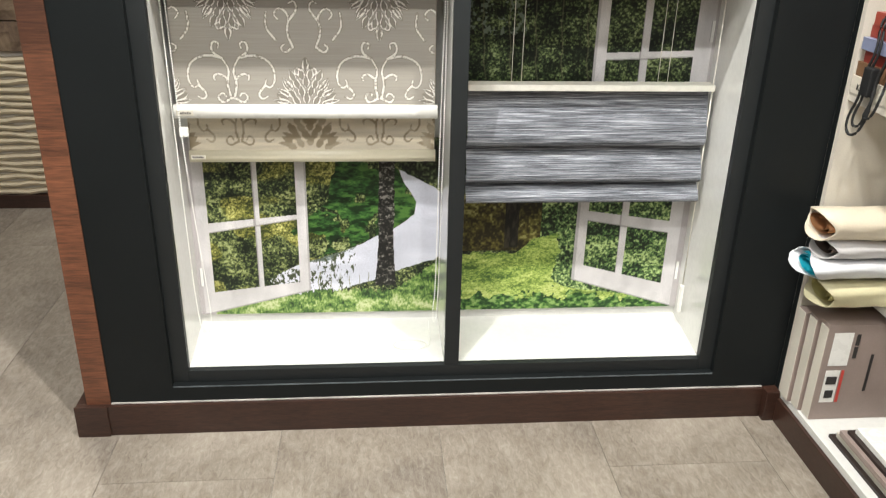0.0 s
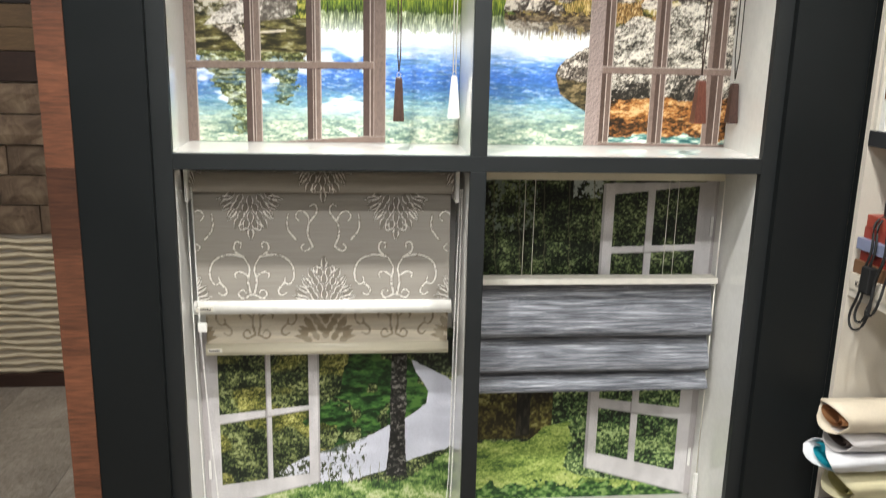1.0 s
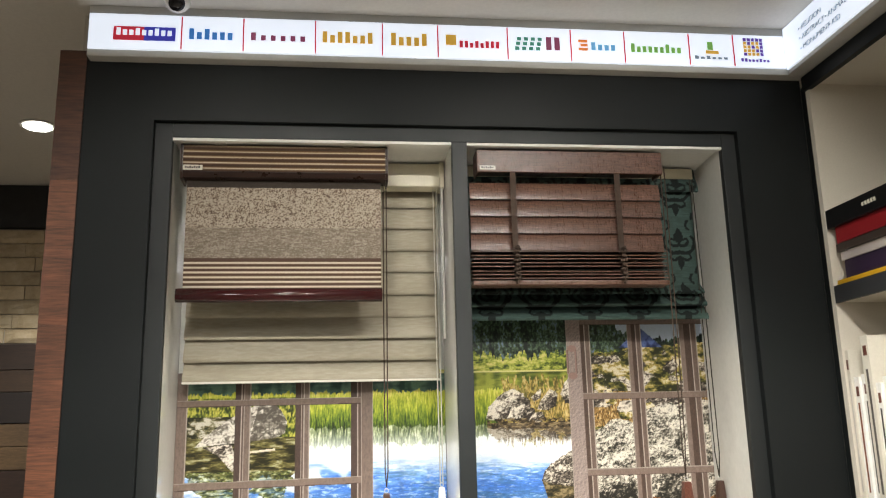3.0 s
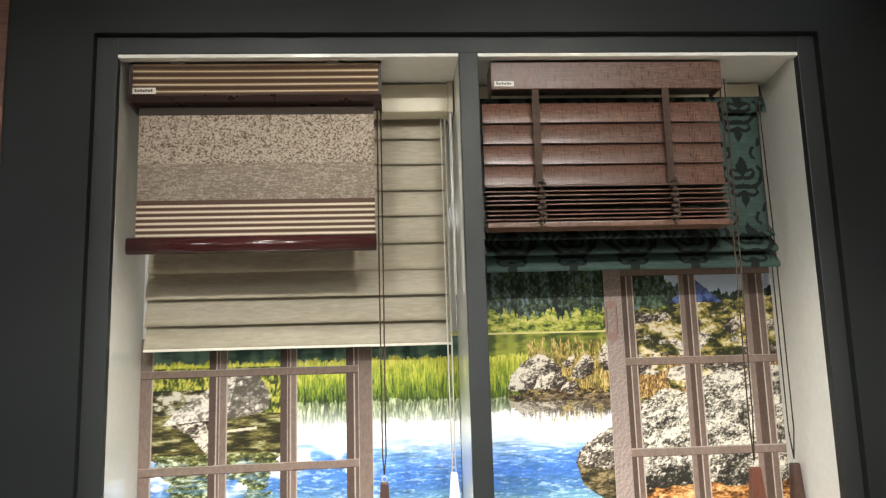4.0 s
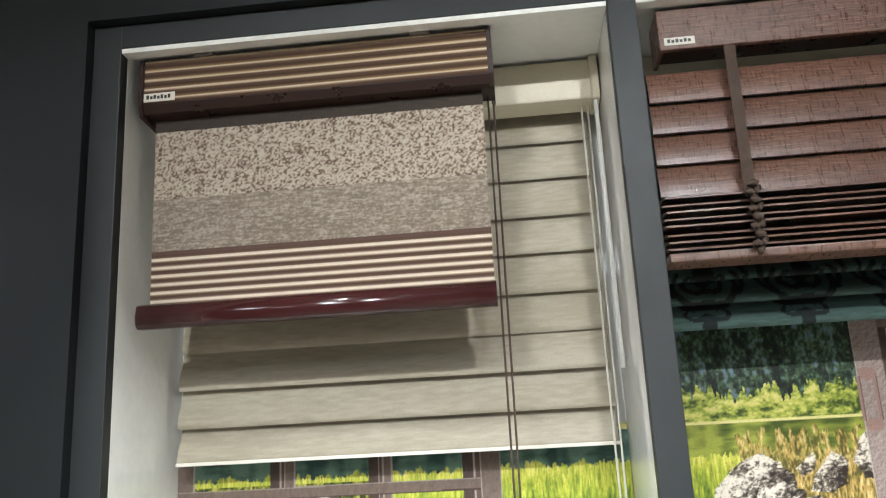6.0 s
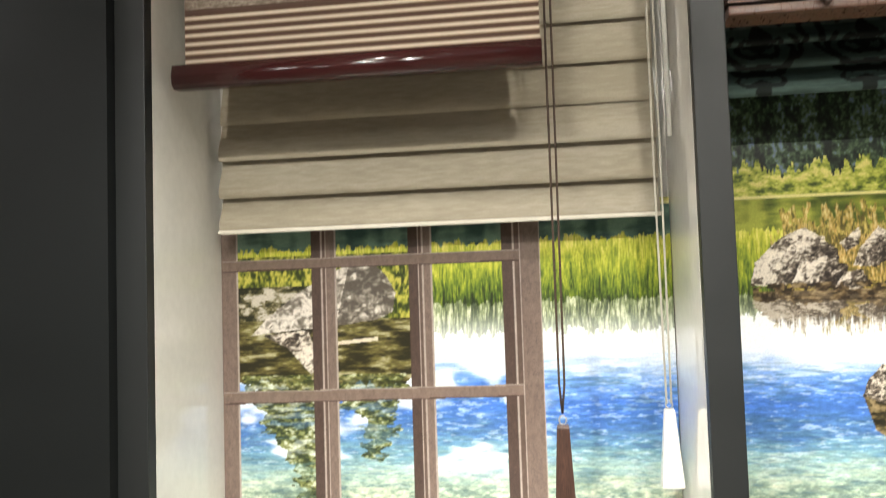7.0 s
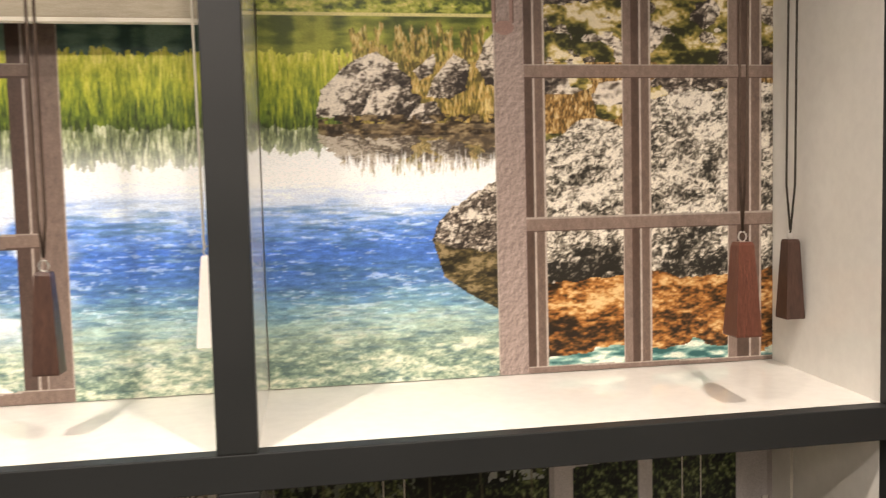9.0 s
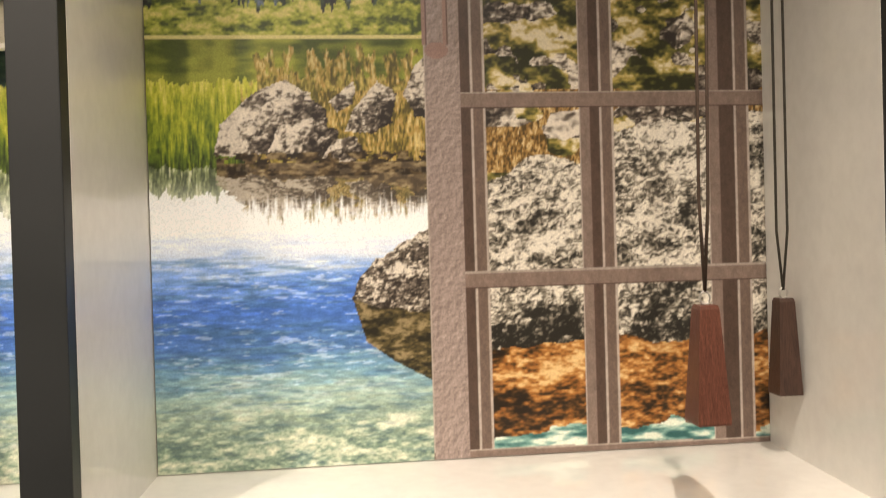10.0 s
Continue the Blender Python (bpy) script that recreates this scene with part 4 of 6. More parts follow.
def fold_sheet(name, x0, x1, zb, zt, y, out, paint, material, parent, sag=0.0, label="", step=(0.006, 0.0018)):
    """One fold: flat at the top, swelling forward and rounding under at its foot."""
    def bend(gx, gz):
        t = np.clip((zt - gz) / (zt - zb), 0, 1)
        swell = np.sin(np.clip(t, 0, 1) ** 1.8 * math.pi * 0.62)
        curl = np.where(t > 0.93, (t - 0.93) / 0.07, 0)
        return -out * swell + curl * out * 0.12 + sag * np.sin((gx - x0) / (x1 - x0) * math.pi)
    return sheet(name, x0, x1, zb, zt, y, step, paint, material, parent, label, bend)


ps = thing("roman_shade", (-0.39, 0.21, 2.465), "cream linen shade hanging in soft horizontal folds", "blind")
part("headrail", boxed(-0.744, -0.024, 0.172, 0.232, 2.392, 2.462, bevel=0.004), M_IVORY, ps, "ivory plastic headrail")
part("end_cap", boxed(-0.036, -0.022, 0.166, 0.236, 2.388, 2.4655, bevel=0.003), M_IVORY, ps)
edges = (2.396, 2.346, 2.282, 2.216, 2.153, 2.086, 2.021, 1.959, 1.897, 1.840)
for k, (zt, zb) in enumerate(zip(edges, edges[1:])):
    fold_sheet("fold", -0.750, -0.041, zb, zt + 0.012, 0.252 - (0.004 if k > 5 else 0), 0.014 if k < 6 else 0.021, linen, M_CLOTH, ps)
part("bottom_hem", boxed(-0.750, -0.040, 0.222, 0.236, 1.838, 1.8435, bevel=0.001), M_CORDW, ps, "pale bottom hem")
for dx in (-0.005, 0.005):
    cord(ps, [(-0.046 + dx, 0.208, 2.40), (-0.045 + dx, 0.208, 1.9), (-0.044 + dx * 0.7, 0.208, 1.555)], 0.0016, M_CORDW)
cord(ps, [(-0.030, 0.175, 2.43), (-0.029, 0.175, 1.95)], 0.0035, M_WHITEP, "wand", "clear plastic tilt wand")
tassel(ps, -0.044, 0.208, 1.548, 1.434, 0.0075, 0.0155, M_WHITEP, "white plastic cord weight")

# dark wooden slatted blind
vb = thing("venetian_blind", (0.31, 0.055, 2.465), "dark reddish wooden slatted blind, partly raised", "blind")
part("headrail", boxed(0.062, 0.574, 0.040, 0.092, 2.400, 2.458, bevel=0.002), M_BROWN, vb)
part("valance", boxed(0.053, 0.583, 0.026, 0.036, 2.392, 2.456, bevel=0.002), M_SLAT, vb, "glossy wooden valance board")
for a in (0.053, 0.577):
    part("valance_return", boxed(a, a + 0.006, 0.036, 0.095, 2.392, 2.456, bevel=0.001), M_SLAT, vb)
label_plate(vb, 0.060, 0.104, 2.398, 2.410, 0.0255, 6)


def slat_mesh(tilt, wide=0.050, x0=0.034, x1=0.580):
    bm = bmesh.new()
    prof = []
    for k in range(7):
        u = (k / 6 - 0.5) * wide
        prof.append((u, 0.0028 * (1 - (2 * u / wide) ** 2) + 0.0014))
    prof += [(u, v - 0.0028) for u, v in reversed(prof)]
    c, s = math.cos(radians(tilt)), math.sin(radians(tilt))
    return extrude_profile(bm, [(u * c - v * s, u * s + v * c) for u, v in prof], x0, x1)


def hang(me, name, parent, at, rot=(0, 0, 0)):
    ob = new(name, me)
    ob.parent, ob.matrix_parent_inverse = parent, parent.matrix_world.inverted()
    ob.matrix_basis = Matrix.LocRotScale(at, Euler(rot), None)
    return ob


steep = mesh_of("slat", slat_mesh(78, 0.050), M_SLAT)
flat = mesh_of("slat", slat_mesh(3), M_SLAT)
for z in (2.346, 2.297, 2.249, 2.201):
    hang(steep, "slat", vb, (0, 0.058, z))
for k in range(8):
    r = random.Random(k)
    hang(flat, "slat", vb, (r.uniform(-0.003, 0.003), 0.058 + r.uniform(-0.004, 0.004), 2.171 - 0.0108 * k), (r.uniform(-0.05, 0.05), r.uniform(-0.003, 0.003), r.uniform(-0.006, 0.006)))
part("bottom_rail", boxed(0.033, 0.580, 0.030, 0.084, 2.076, 2.089, bevel=0.003), M_SLAT, vb)
for tx in (0.152, 0.449):
    part("ladder_tape", boxed(tx - 0.008, tx + 0.008, 0.0285, 0.0300, 2.168, 2.395), M_CORDB, vb, "brown woven ladder tape")
    for k in range(8):
        z, s = 2.172 - 0.0122 * k, (-1) ** k
        pts = [(tx + s * 0.003 + 0.008 * math.cos(a) * 0.7, 0.024 - 0.007 * abs(math.sin(a)), z + 0.0065 * math.sin(a)) for a in (j * math.pi / 5 - math.pi / 2 for j in range(8))]
        part("tape_loop", tube(bmesh.new(), pts, 0.0046, 6), M_CORDB, vb, "bunched brown tape loop", True)
for dx in (-0.006, 0.005):
    cord(vb, [(0.590 + dx, 0.044, 2.42), (0.587 + dx, 0.036, 2.0), (0.581 + dx * 0.8, 0.032, 1.65), (0.579, 0.030, 1.566)], 0.0017, M_CORDB)
tassel(vb, 0.579, 0.030, 1.554, 1.444, 0.0095, 0.0155, M_TASSR, "reddish wooden cord weight")

def leaf(x, z, cx, cz, ang, length, wide, hollow=0.5):
    c, s = math.cos(radians(ang)), math.sin(radians(ang))
    u, v = (x - cx) * c + (z - cz) * s, -(x - cx) * s + (z - cz) * c
    t = np.clip(u / length, 0, 1)
    half = wide * np.sin(np.pi * t**0.75) + 1e-6
    r = np.abs(v) / half
    return (u > 0) & (u < length) & (r < 1) & (r > hollow)


def stroke(x, z, pts, w0, w1):
    """A tapering scroll through points, smoothed."""
    p = np.array(pts, float)
    for _ in range(3):
        p = np.concatenate([p[:1], np.stack([0.75 * p[:-1] + 0.25 * p[1:], 0.25 * p[:-1] + 0.75 * p[1:]], 1).reshape(-1, 2), p[-1:]])
    hit = np.zeros(x.shape, bool)
    near = (x > p[:, 0].min() - 0.01) & (x < p[:, 0].max() + 0.01) & (z > p[:, 1].min() - 0.01) & (z < p[:, 1].max() + 0.01)
    xs, zs = x[near], z[near]
    got = np.zeros(xs.shape, bool)
    for i, (a, b) in enumerate(zip(p, p[1:])):
        d = b - a
        t = np.clip(((xs - a[0]) * d[0] + (zs - a[1]) * d[1]) / (d @ d + 1e-12), 0, 1)
        w = w0 + (w1 - w0) * i / len(p)
        got |= (xs - a[0] - t * d[0]) ** 2 + (zs - a[1] - t * d[1]) ** 2 < w * w
    hit[near] = got
    return hit


# teal damask shade behind it
def teal_damask(x, z):
    p = 0.145
    u, w = np.mod(x - 0.683 + p / 2, p) - p / 2, np.mod(z - 2.302, 0.165) - 0.0825
    u = np.abs(u) + 0.004 * (fbm(x, z, 0.02, 0.02, 421, 2) - 0.5)
    m = leaf(u, w, 0.0, 0.008, 90, 0.050, 0.015, 0.0) | leaf(u, w, 0.0, -0.034, 270, 0.040, 0.011, 0.0)
    for pts, wide in (([(0.0, 0.004), (0.018, 0.000), (0.030, 0.014), (0.024, 0.026), (0.015, 0.020)], 0.0055), ([(0.0, -0.018), (0.026, -0.022), (0.042, -0.006), (0.050, 0.018), (0.040, 0.030)], 0.0065),
                      ([(0.072, 0.075), (0.056, 0.050), (0.064, 0.020), (0.048, -0.004)], 0.0060), ([(0.0, -0.034), (0.020, -0.044), (0.034, -0.034), (0.028, -0.026)], 0.0050),
                      ([(0.072, -0.075), (0.050, -0.060), (0.044, -0.080)], 0.0065), ([(0.030, 0.080), (0.022, 0.062), (0.034, 0.052)], 0.0050)):
        m |= stroke(u, w, pts, wide, wide * 0.5)
    base = np.array((66, 84, 79)) * (0.88 + 0.24 * fbm(x, z, 0.02, 0.002, 422, 3))[..., None]
    return over(base, m, np.array((25, 31, 30)))


td = thing("damask_shade", (0.40, 0.18, 2.465), "dark teal damask fabric shade gathered at its foot", "blind")
part("headrail", boxed(0.042, 0.744, 0.186, 0.226, 2.428, 2.462, bevel=0.003), M_IVORY, td)
fold_sheet("roll_cover", 0.045, 0.752, 2.385, 2.462, 0.196, 0.022, teal_damask, M_CLOTH, td)
sheet("fabric_panel", 0.047, 0.736, 2.085, 2.40, 0.196, 0.0025, teal_damask, M_CLOTH, td, "teal and black damask fabric", lambda gx, gz: -0.01 * np.sin((2.40 - gz) / 0.315 * math.pi * 0.5))
for k, (zt, zb, o) in enumerate(((2.112, 2.072, 0.030), (2.082, 2.036, 0.034), (2.046, 1.998, 0.030))):
    fold_sheet("fold", 0.043, 0.737 + 0.003 * k, zb, zt, 0.190, o, teal_damask, M_CLOTH, td, step=0.0025)
for dx in (-0.006, 0.006):
    cord(td, [(0.724 + dx * 0.6, 0.160, 2.42), (0.730 + dx, 0.166, 2.05), (0.746 + dx * 1.1, 0.197, 1.62), (0.747, 0.199, 1.552)], 0.0017, M_CORDD)
tassel(td, 0.747, 0.199, 1.543, 1.432, 0.009, 0.0135, M_TASSB, "dark brown wooden cord weight")

# damask roller blinds, one behind the other
SCROLLS = (((0.004, -0.052), (0.014, -0.01), (0.003, 0.025), (0.022, 0.056)), ((0.022, 0.056), (0.062, 0.066), (0.106, 0.046), (0.116, 0.004), (0.104, -0.024), (0.086, -0.018), (0.090, -0.002)),
           ((0.004, -0.050), (0.028, -0.066), (0.042, -0.048), (0.026, -0.034), (0.018, -0.046)), ((0.022, 0.056), (0.048, 0.072), (0.044, 0.100), (0.026, 0.096), (0.030, 0.082)),
           ((0.010, 0.0), (0.030, 0.016), (0.048, 0.010), (0.044, -0.002)), ((0.086, -0.018), (0.066, -0.040), (0.078, -0.056), (0.092, -0.046)))


CURLS = (((0.030, -0.02), (0.046, 0.02), (0.034, 0.06), (0.060, 0.085), (0.078, 0.065), (0.066, 0.052)), ((0.036, 0.05), (0.014, 0.078), (0.022, 0.10), (0.036, 0.092)), ((0.032, -0.02), (0.050, -0.036), (0.064, -0.022), (0.052, -0.012)), ((0.075, 0.0), (0.10, 0.03), (0.095, 0.07)))


def palmette(x, z, cx, cz, up):
    """A fan of teardrop leaves rising from (or hanging below) a point: outlines and fillings."""
    ring, fill = np.zeros(x.shape, bool), np.zeros(x.shape, bool)
    for row, count in enumerate((3, 3, 3, 2, 1)):
        for i in range(count):
            for s in (-1, 1):
                n = i + 0.5 * (row % 2)
                a = (10 + 5 * (4 - row)) * n
                ang = 90 - s * a if up > 0 else 270 + s * a
                at = (cx + s * 0.0195 * n, cz + up * (0.022 * row - 0.004 * n))
                whole = leaf(x, z, *at, ang, 0.036, 0.0098, 0.0)
                core = leaf(x, z, *at, ang, 0.036, 0.0062, 0.0)
                fill = (fill & ~whole) | core
                ring = (ring & ~whole) | (whole & ~core)
    for s in (-1, 1):
        for i in range(3):
            ang = 90 - s * (82 - 22 * i) if up > 0 else 270 + s * (82 - 22 * i)
            at = (cx + s * (0.046 - 0.006 * i), cz + up * (0.004 + 0.016 * i))
            ring |= leaf(x, z, *at, ang, 0.044, 0.0075, 0.45)
            fill |= leaf(x, z, *at, ang, 0.044, 0.0034, 0.0)
        ring |= stroke(x, z, [(cx + s * 0.012, cz + up * 0.09), (cx + s * 0.026, cz + up * 0.098), (cx + s * 0.03, cz + up * 0.082), (cx + s * 0.02, cz + up * 0.078)], 0.0022, 0.0014)
    tip = 90 if up > 0 else 270
    whole, core = leaf(x, z, cx, cz + up * 0.092, tip, 0.034, 0.0085, 0.0), leaf(x, z, cx, cz + up * 0.092, tip, 0.034, 0.0045, 0.0)
    return (ring & ~core) | (whole & ~core), (fill & ~whole) | core


def damask(x, z):
    ring, fill = np.zeros(x.shape, bool), np.zeros(x.shape, bool)
    for k in range(3):
        ca, cb = -0.594 + 0.392 * k, -0.399 + 0.392 * (k - 1)
        for cx, cz, up in ((ca, 1.226, -1), (cb, 0.934, 1), (cb, 1.330, -1)):
            a, b = palmette(x, z, cx, cz, up)
            ring, fill = ring | a, fill | b
        for s in (-1, 1):
            for c in SCROLLS:
                ring |= stroke(x, z, [(ca + s * a, 1.000 + b) for a, b in c], 0.0034, 0.0020)
            for c in CURLS:
                ring |= stroke(x, z, [(cb + s * a, 1.105 + b) for a, b in c], 0.0032, 0.0018)
    return ring, fill & ~ring


def damask_cloth(x, z):
    base = np.array((154, 148, 138)) * (0.95 + 0.10 * fbm(x, z, 0.1, 0.002, 431, 3))[..., None]
    m, fill = damask(x, z)
    rim = np.zeros_like(m)
    rim[1:-1, 1:-1] = (m[2:, 1:-1] | m[:-2, 1:-1] | m[1:-1, 2:] | m[1:-1, :-2]) & ~m[1:-1, 1:-1]
    img = over(over(over(base, fill * 0.55, np.array((112, 104, 94))), rim * 0.75, np.array((82, 74, 66))), m, np.array((236, 232, 224)))
    # darker flecks scattered at random over the foil
    fleck = m & (vnoise(x, z, 0.004, 0.004, 433) > 0.72)
    img = over(img, fleck * 0.6, np.array((112, 102, 90)))
    return np.concatenate([img, np.where(m, 255.0, 0.0)[..., None]], -1)


def damask_sheer(x, z):
    base = np.array((214, 204, 184)) * (0.94 + 0.12 * fbm(x, z, 0.1, 0.01, 432, 3))[..., None]
    m, fill = damask(x, z + 0.138)
    blur = sstep(0.3, 0.7, fbm(x, z, 0.03, 0.02, 434, 2))
    return over(base, (m | fill) * (0.6 + 0.35 * blur), np.array((150, 136, 112)))


def bead_chain(parent, pts, label):
    """A ball chain: small beads on a thin cord."""
    p = np.array(pts, float)
    for _ in range(2):
        p = np.concatenate([p[:1], np.stack([0.75 * p[:-1] + 0.25 * p[1:], 0.25 * p[:-1] + 0.75 * p[1:]], 1).reshape(-1, 3), p[-1:]])
    seg = np.linalg.norm(np.diff(p, axis=0), axis=1)
    s = np.concatenate([[0], np.cumsum(seg)])
    n = int(s[-1] / 0.0065)
    spots = np.stack([np.interp(np.linspace(0, s[-1], n), s, p[:, k]) for k in range(3)], 1)
    bm = bmesh.new()
    bmesh.ops.create_icosphere(bm, subdivisions=1, radius=0.0024)
    base = np.array([v.co[:] for v in bm.verts])
    tri = np.array([[v.index for v in f.verts] for f in bm.faces])
    bm.free()
    co = (spots[:, None] + base[None]).reshape(-1, 3)
    faces = (np.arange(n)[:, None, None] * len(base) + tri[None]).reshape(-1, 3)
    me = bpy.data.meshes.new("bead_chain")
    me.from_pydata(co.tolist(), [], faces.tolist())
    me.materials.append(M_WHITEP.m)
    ob = new("bead_chain", me)
    ob.parent, ob.matrix_parent_inverse = parent, parent.matrix_world.inverted()
    return tagged(ob, label, kind="stuff")


fa = thing("roller_blind", (-0.39, 0.15, 1.313), "grey roller blind with shiny silver damask and white bar", "blind")
sheet("fabric_panel", -0.742, -0.052, 0.922, 1.262, 0.150, 0.0016, damask_cloth, M_FOIL, fa, "greige fabric with silver damask")
sheet("roll", -0.744, -0.048, 1.236, 1.292, 0.150, 0.0016, damask_cloth, M_FOIL, fa, "fabric-covered roll", lambda gx, gz: -0.038 * np.sqrt(np.clip(1 - ((gz - 1.264) / 0.030) ** 2, 0, 1)))
part("bottom_bar", extrude_profile(bmesh.new(), [(0.140, 0.896), (0.136, 0.912), (0.140, 0.929), (0.150, 0.932), (0.162, 0.926), (0.163, 0.900), (0.152, 0.893)], -0.752, -0.044), M_WHITEP, fa, "white plastic bottom bar", True)
label_plate(fa, -0.745, -0.700, 0.905, 0.919, 0.1355, 6)
for a in (-0.7555, -0.044):
    part("bracket", boxed(a, a + 0.010, 0.105, 0.215, 1.215, 1.3135, bevel=0.003), M_WHITEP, fa, "white plastic bracket")
bead_chain(fa, [(-0.750, 0.110, 1.25), (-0.749, 0.112, 0.9), (-0.747, 0.114, 0.6), (-0.742, 0.116, 0.30), (-0.728, 0.118, 0.235), (-0.706, 0.120, 0.262), (-0.705, 0.120, 0.34), (-0.722, 0.118, 0.6), (-0.735, 0.115, 0.9), (-0.738, 0.112, 1.25)], "white ball chain")
bead_chain(fa, [(-0.031, 0.11, 1.25), (-0.036, 0.11, 1.0), (-0.040, 0.112, 0.7), (-0.042, 0.114, 0.38), (-0.050, 0.115, 0.31), (-0.046, 0.116, 0.26), (-0.034, 0.116, 0.31), (-0.030, 0.114, 0.7), (-0.027, 0.112, 1.0), (-0.026, 0.11, 1.25)], "white ball chain")
bead_chain(fa, [(-0.060, 0.14, 0.26), (-0.055, 0.13, 0.200), (-0.06, 0.10, 0.1935), (-0.12, 0.085, 0.1935), (-0.17, 0.10, 0.1935), (-0.16, 0.14, 0.1935), (-0.10, 0.15, 0.1935), (-0.06, 0.12, 0.1960), (-0.09, 0.075, 0.1955), (-0.15, 0.07, 0.1935)], "white ball chain coiled on the sill")
fb = thing("roller_blind", (-0.39, 0.21, 1.313), "cream sheer roller blind with beige damask print", "blind")
sheet("fabric_panel", -0.735, -0.046, 0.775, 1.25, 0.212, 0.003, damask_sheer, M_CLOTH, fb, "sheer cream damask fabric")
part("roller", extrude_profile(bmesh.new(), [(0.212 + 0.02 * math.cos(a), 1.265 + 0.02 * math.sin(a)) for a in (k * math.pi / 8 for k in range(16))], -0.742, -0.040), M_CORDW, fb, "", True)
part("bracket", boxed(-0.752, -0.743, 0.190, 0.235, 1.240, 1.3135, bevel=0.002), M_WHITEP, fb)
part("bottom_bar", extrude_profile(bmesh.new(), [(0.204, 0.752), (0.201, 0.768), (0.204, 0.783), (0.212, 0.786), (0.222, 0.780), (0.223, 0.756), (0.214, 0.750)], -0.738, -0.043), M_IVORY, fb, "ivory bottom bar", True)
label_plate(fb, -0.732, -0.692, 0.762, 0.774, 0.2005, 6)
part("chain_tie", boxed(-0.747, -0.722, 0.150, 0.162, 0.840, 0.868, bevel=0.004), M_WHITEP, fb, "white chain connector")

# grey streaked day-and-night shade
def slate(x, z):
    return np.zeros(x.shape + (3,)) + np.array((128, 130, 136))


dn = thing("day_night_shade", (0.39, 0.22, 1.313), "grey streaked roman shade below a cream rail, half lowered", "blind")
part("headrail", boxed(0.030, 0.748, 0.195, 0.245, 1.266, 1.3145, bevel=0.003), M_IVORY, dn, "cream headrail")
part("middle_rail", boxed(0.044, 0.748, 0.176, 0.226, 0.964, 0.982, bevel=0.003), M_CORDW, dn, "cream middle rail")
for k, (zt, zb, o) in enumerate(((0.966, 0.803, 0.034), (0.815, 0.693, 0.040), (0.708, 0.632, 0.046))):
    fold_sheet("fold", 0.046, 0.745, zb, zt, 0.214, o, slate, M_SLATE, dn, step=(0.02, 0.003))
for cx in (0.168, 0.196, 0.590, 0.618):
    cord(dn, [(cx, 0.212, 1.268), (cx, 0.212, 0.98)], 0.0011, M_CORDW, "lift_cord")
cord(dn, [(0.7445, 0.190, 1.27), (0.746, 0.190, 0.8), (0.7475, 0.190, 0.34)], 0.0022, M_CORDW, "pull_cord", "white pull cord")
part("cord_weight", boxed(0.741, 0.7525, 0.184, 0.197, 0.250, 0.345, bevel=0.003), M_WHITEP, dn, "white plastic cord weight")

# ---- lit sign boards ----
def glow(name, color, strength):
    m = Mat(name, color, 0.4)
    m.b.inputs["Emission Color"].default_value = color
    m.b.inputs["Emission Strength"].default_value = strength
    n = m.noise(3.0, 2)
    m.put(Emission_Color=m.ramp(n, (0.3, shade(color, 0.93)), (0.7, shade(color, 1.03))))
    return m


M_LIT = glow("lit_acrylic", (0.86, 0.90, 1.0, 1), 0.85)
M_ALU = plain("sign_trim", (0.50, 0.49, 0.46, 1), 0.45, 0.08, 6, 200, 0.05)


def ink(name, r, g, b):
    return glow(name, srgb(r, g, b), 0.55)


SY, SX = -0.100, 0.918
sg = thing("sign_board", (0, -0.05, 2.65), "white backlit sign board with a row of coloured maker marks", "sign")
part("case", boxed(-0.960, SX + 0.06, SY + 0.004, 0.058, 2.648, 2.788, bevel=0.002), M_ALU, sg, "grey metal sign case")
part("face", boxed(-0.957, SX - 0.002, SY - 0.002, SY + 0.004, 2.666, 2.762), M_LIT, sg, "lit white acrylic face")
INKS = {"red": ink("ink_red", 190, 40, 60), "blue": ink("ink_blue", 60, 120, 190), "navy": ink("ink_navy", 60, 60, 170), "plum": ink("ink_plum", 130, 60, 90), "gold": ink("ink_gold", 205, 160, 60),
        "orange": ink("ink_orange", 220, 130, 60), "green": ink("ink_green", 70, 130, 110), "sky": ink("ink_sky", 110, 170, 210), "lime": ink("ink_lime", 120, 170, 80), "grey": ink("ink_grey", 120, 130, 140), "violet": ink("ink_violet", 90, 60, 150)}


def marks(x0, x1, z0, z1, color, count, seed, parent, gap=0.35):
    """A maker's name as a row of plain bars, one a letter."""
    r, w = random.Random(seed), (x1 - x0) / count
    for k in range(count):
        a, h = x0 + k * w, (z1 - z0) * (1.0 if k == 0 else r.choice((0.68, 0.72, 1.0)))
        part("mark", boxed(a, a + w * (1 - gap), SY - 0.0035, SY - 0.0021, z0, z0 + h), INKS[color], parent)


part("mark", boxed(-0.896, -0.820, SY - 0.0035, SY - 0.0021, 2.690, 2.728), INKS["red"], sg)
part("mark", boxed(-0.820, -0.742, SY - 0.0035, SY - 0.0021, 2.690, 2.728), INKS["navy"], sg)
for k in range(9):
    part("mark", boxed(-0.888 + 0.0158 * k, -0.878 + 0.0158 * k, SY - 0.0046, SY - 0.0036, 2.704, 2.718 + 0.005 * (k % 3 == 0)), M_LIT, sg)
for sx in (-0.727, -0.571, -0.386, -0.211, -0.063, 0.126, 0.301, 0.452, 0.637, 0.766):
    part("divider", boxed(sx - 0.0018, sx + 0.0018, SY - 0.0035, SY - 0.0021, 2.668, 2.760), INKS["red"], sg)
marks(-0.708, -0.592, 2.698, 2.728, "blue", 6, 1, sg)
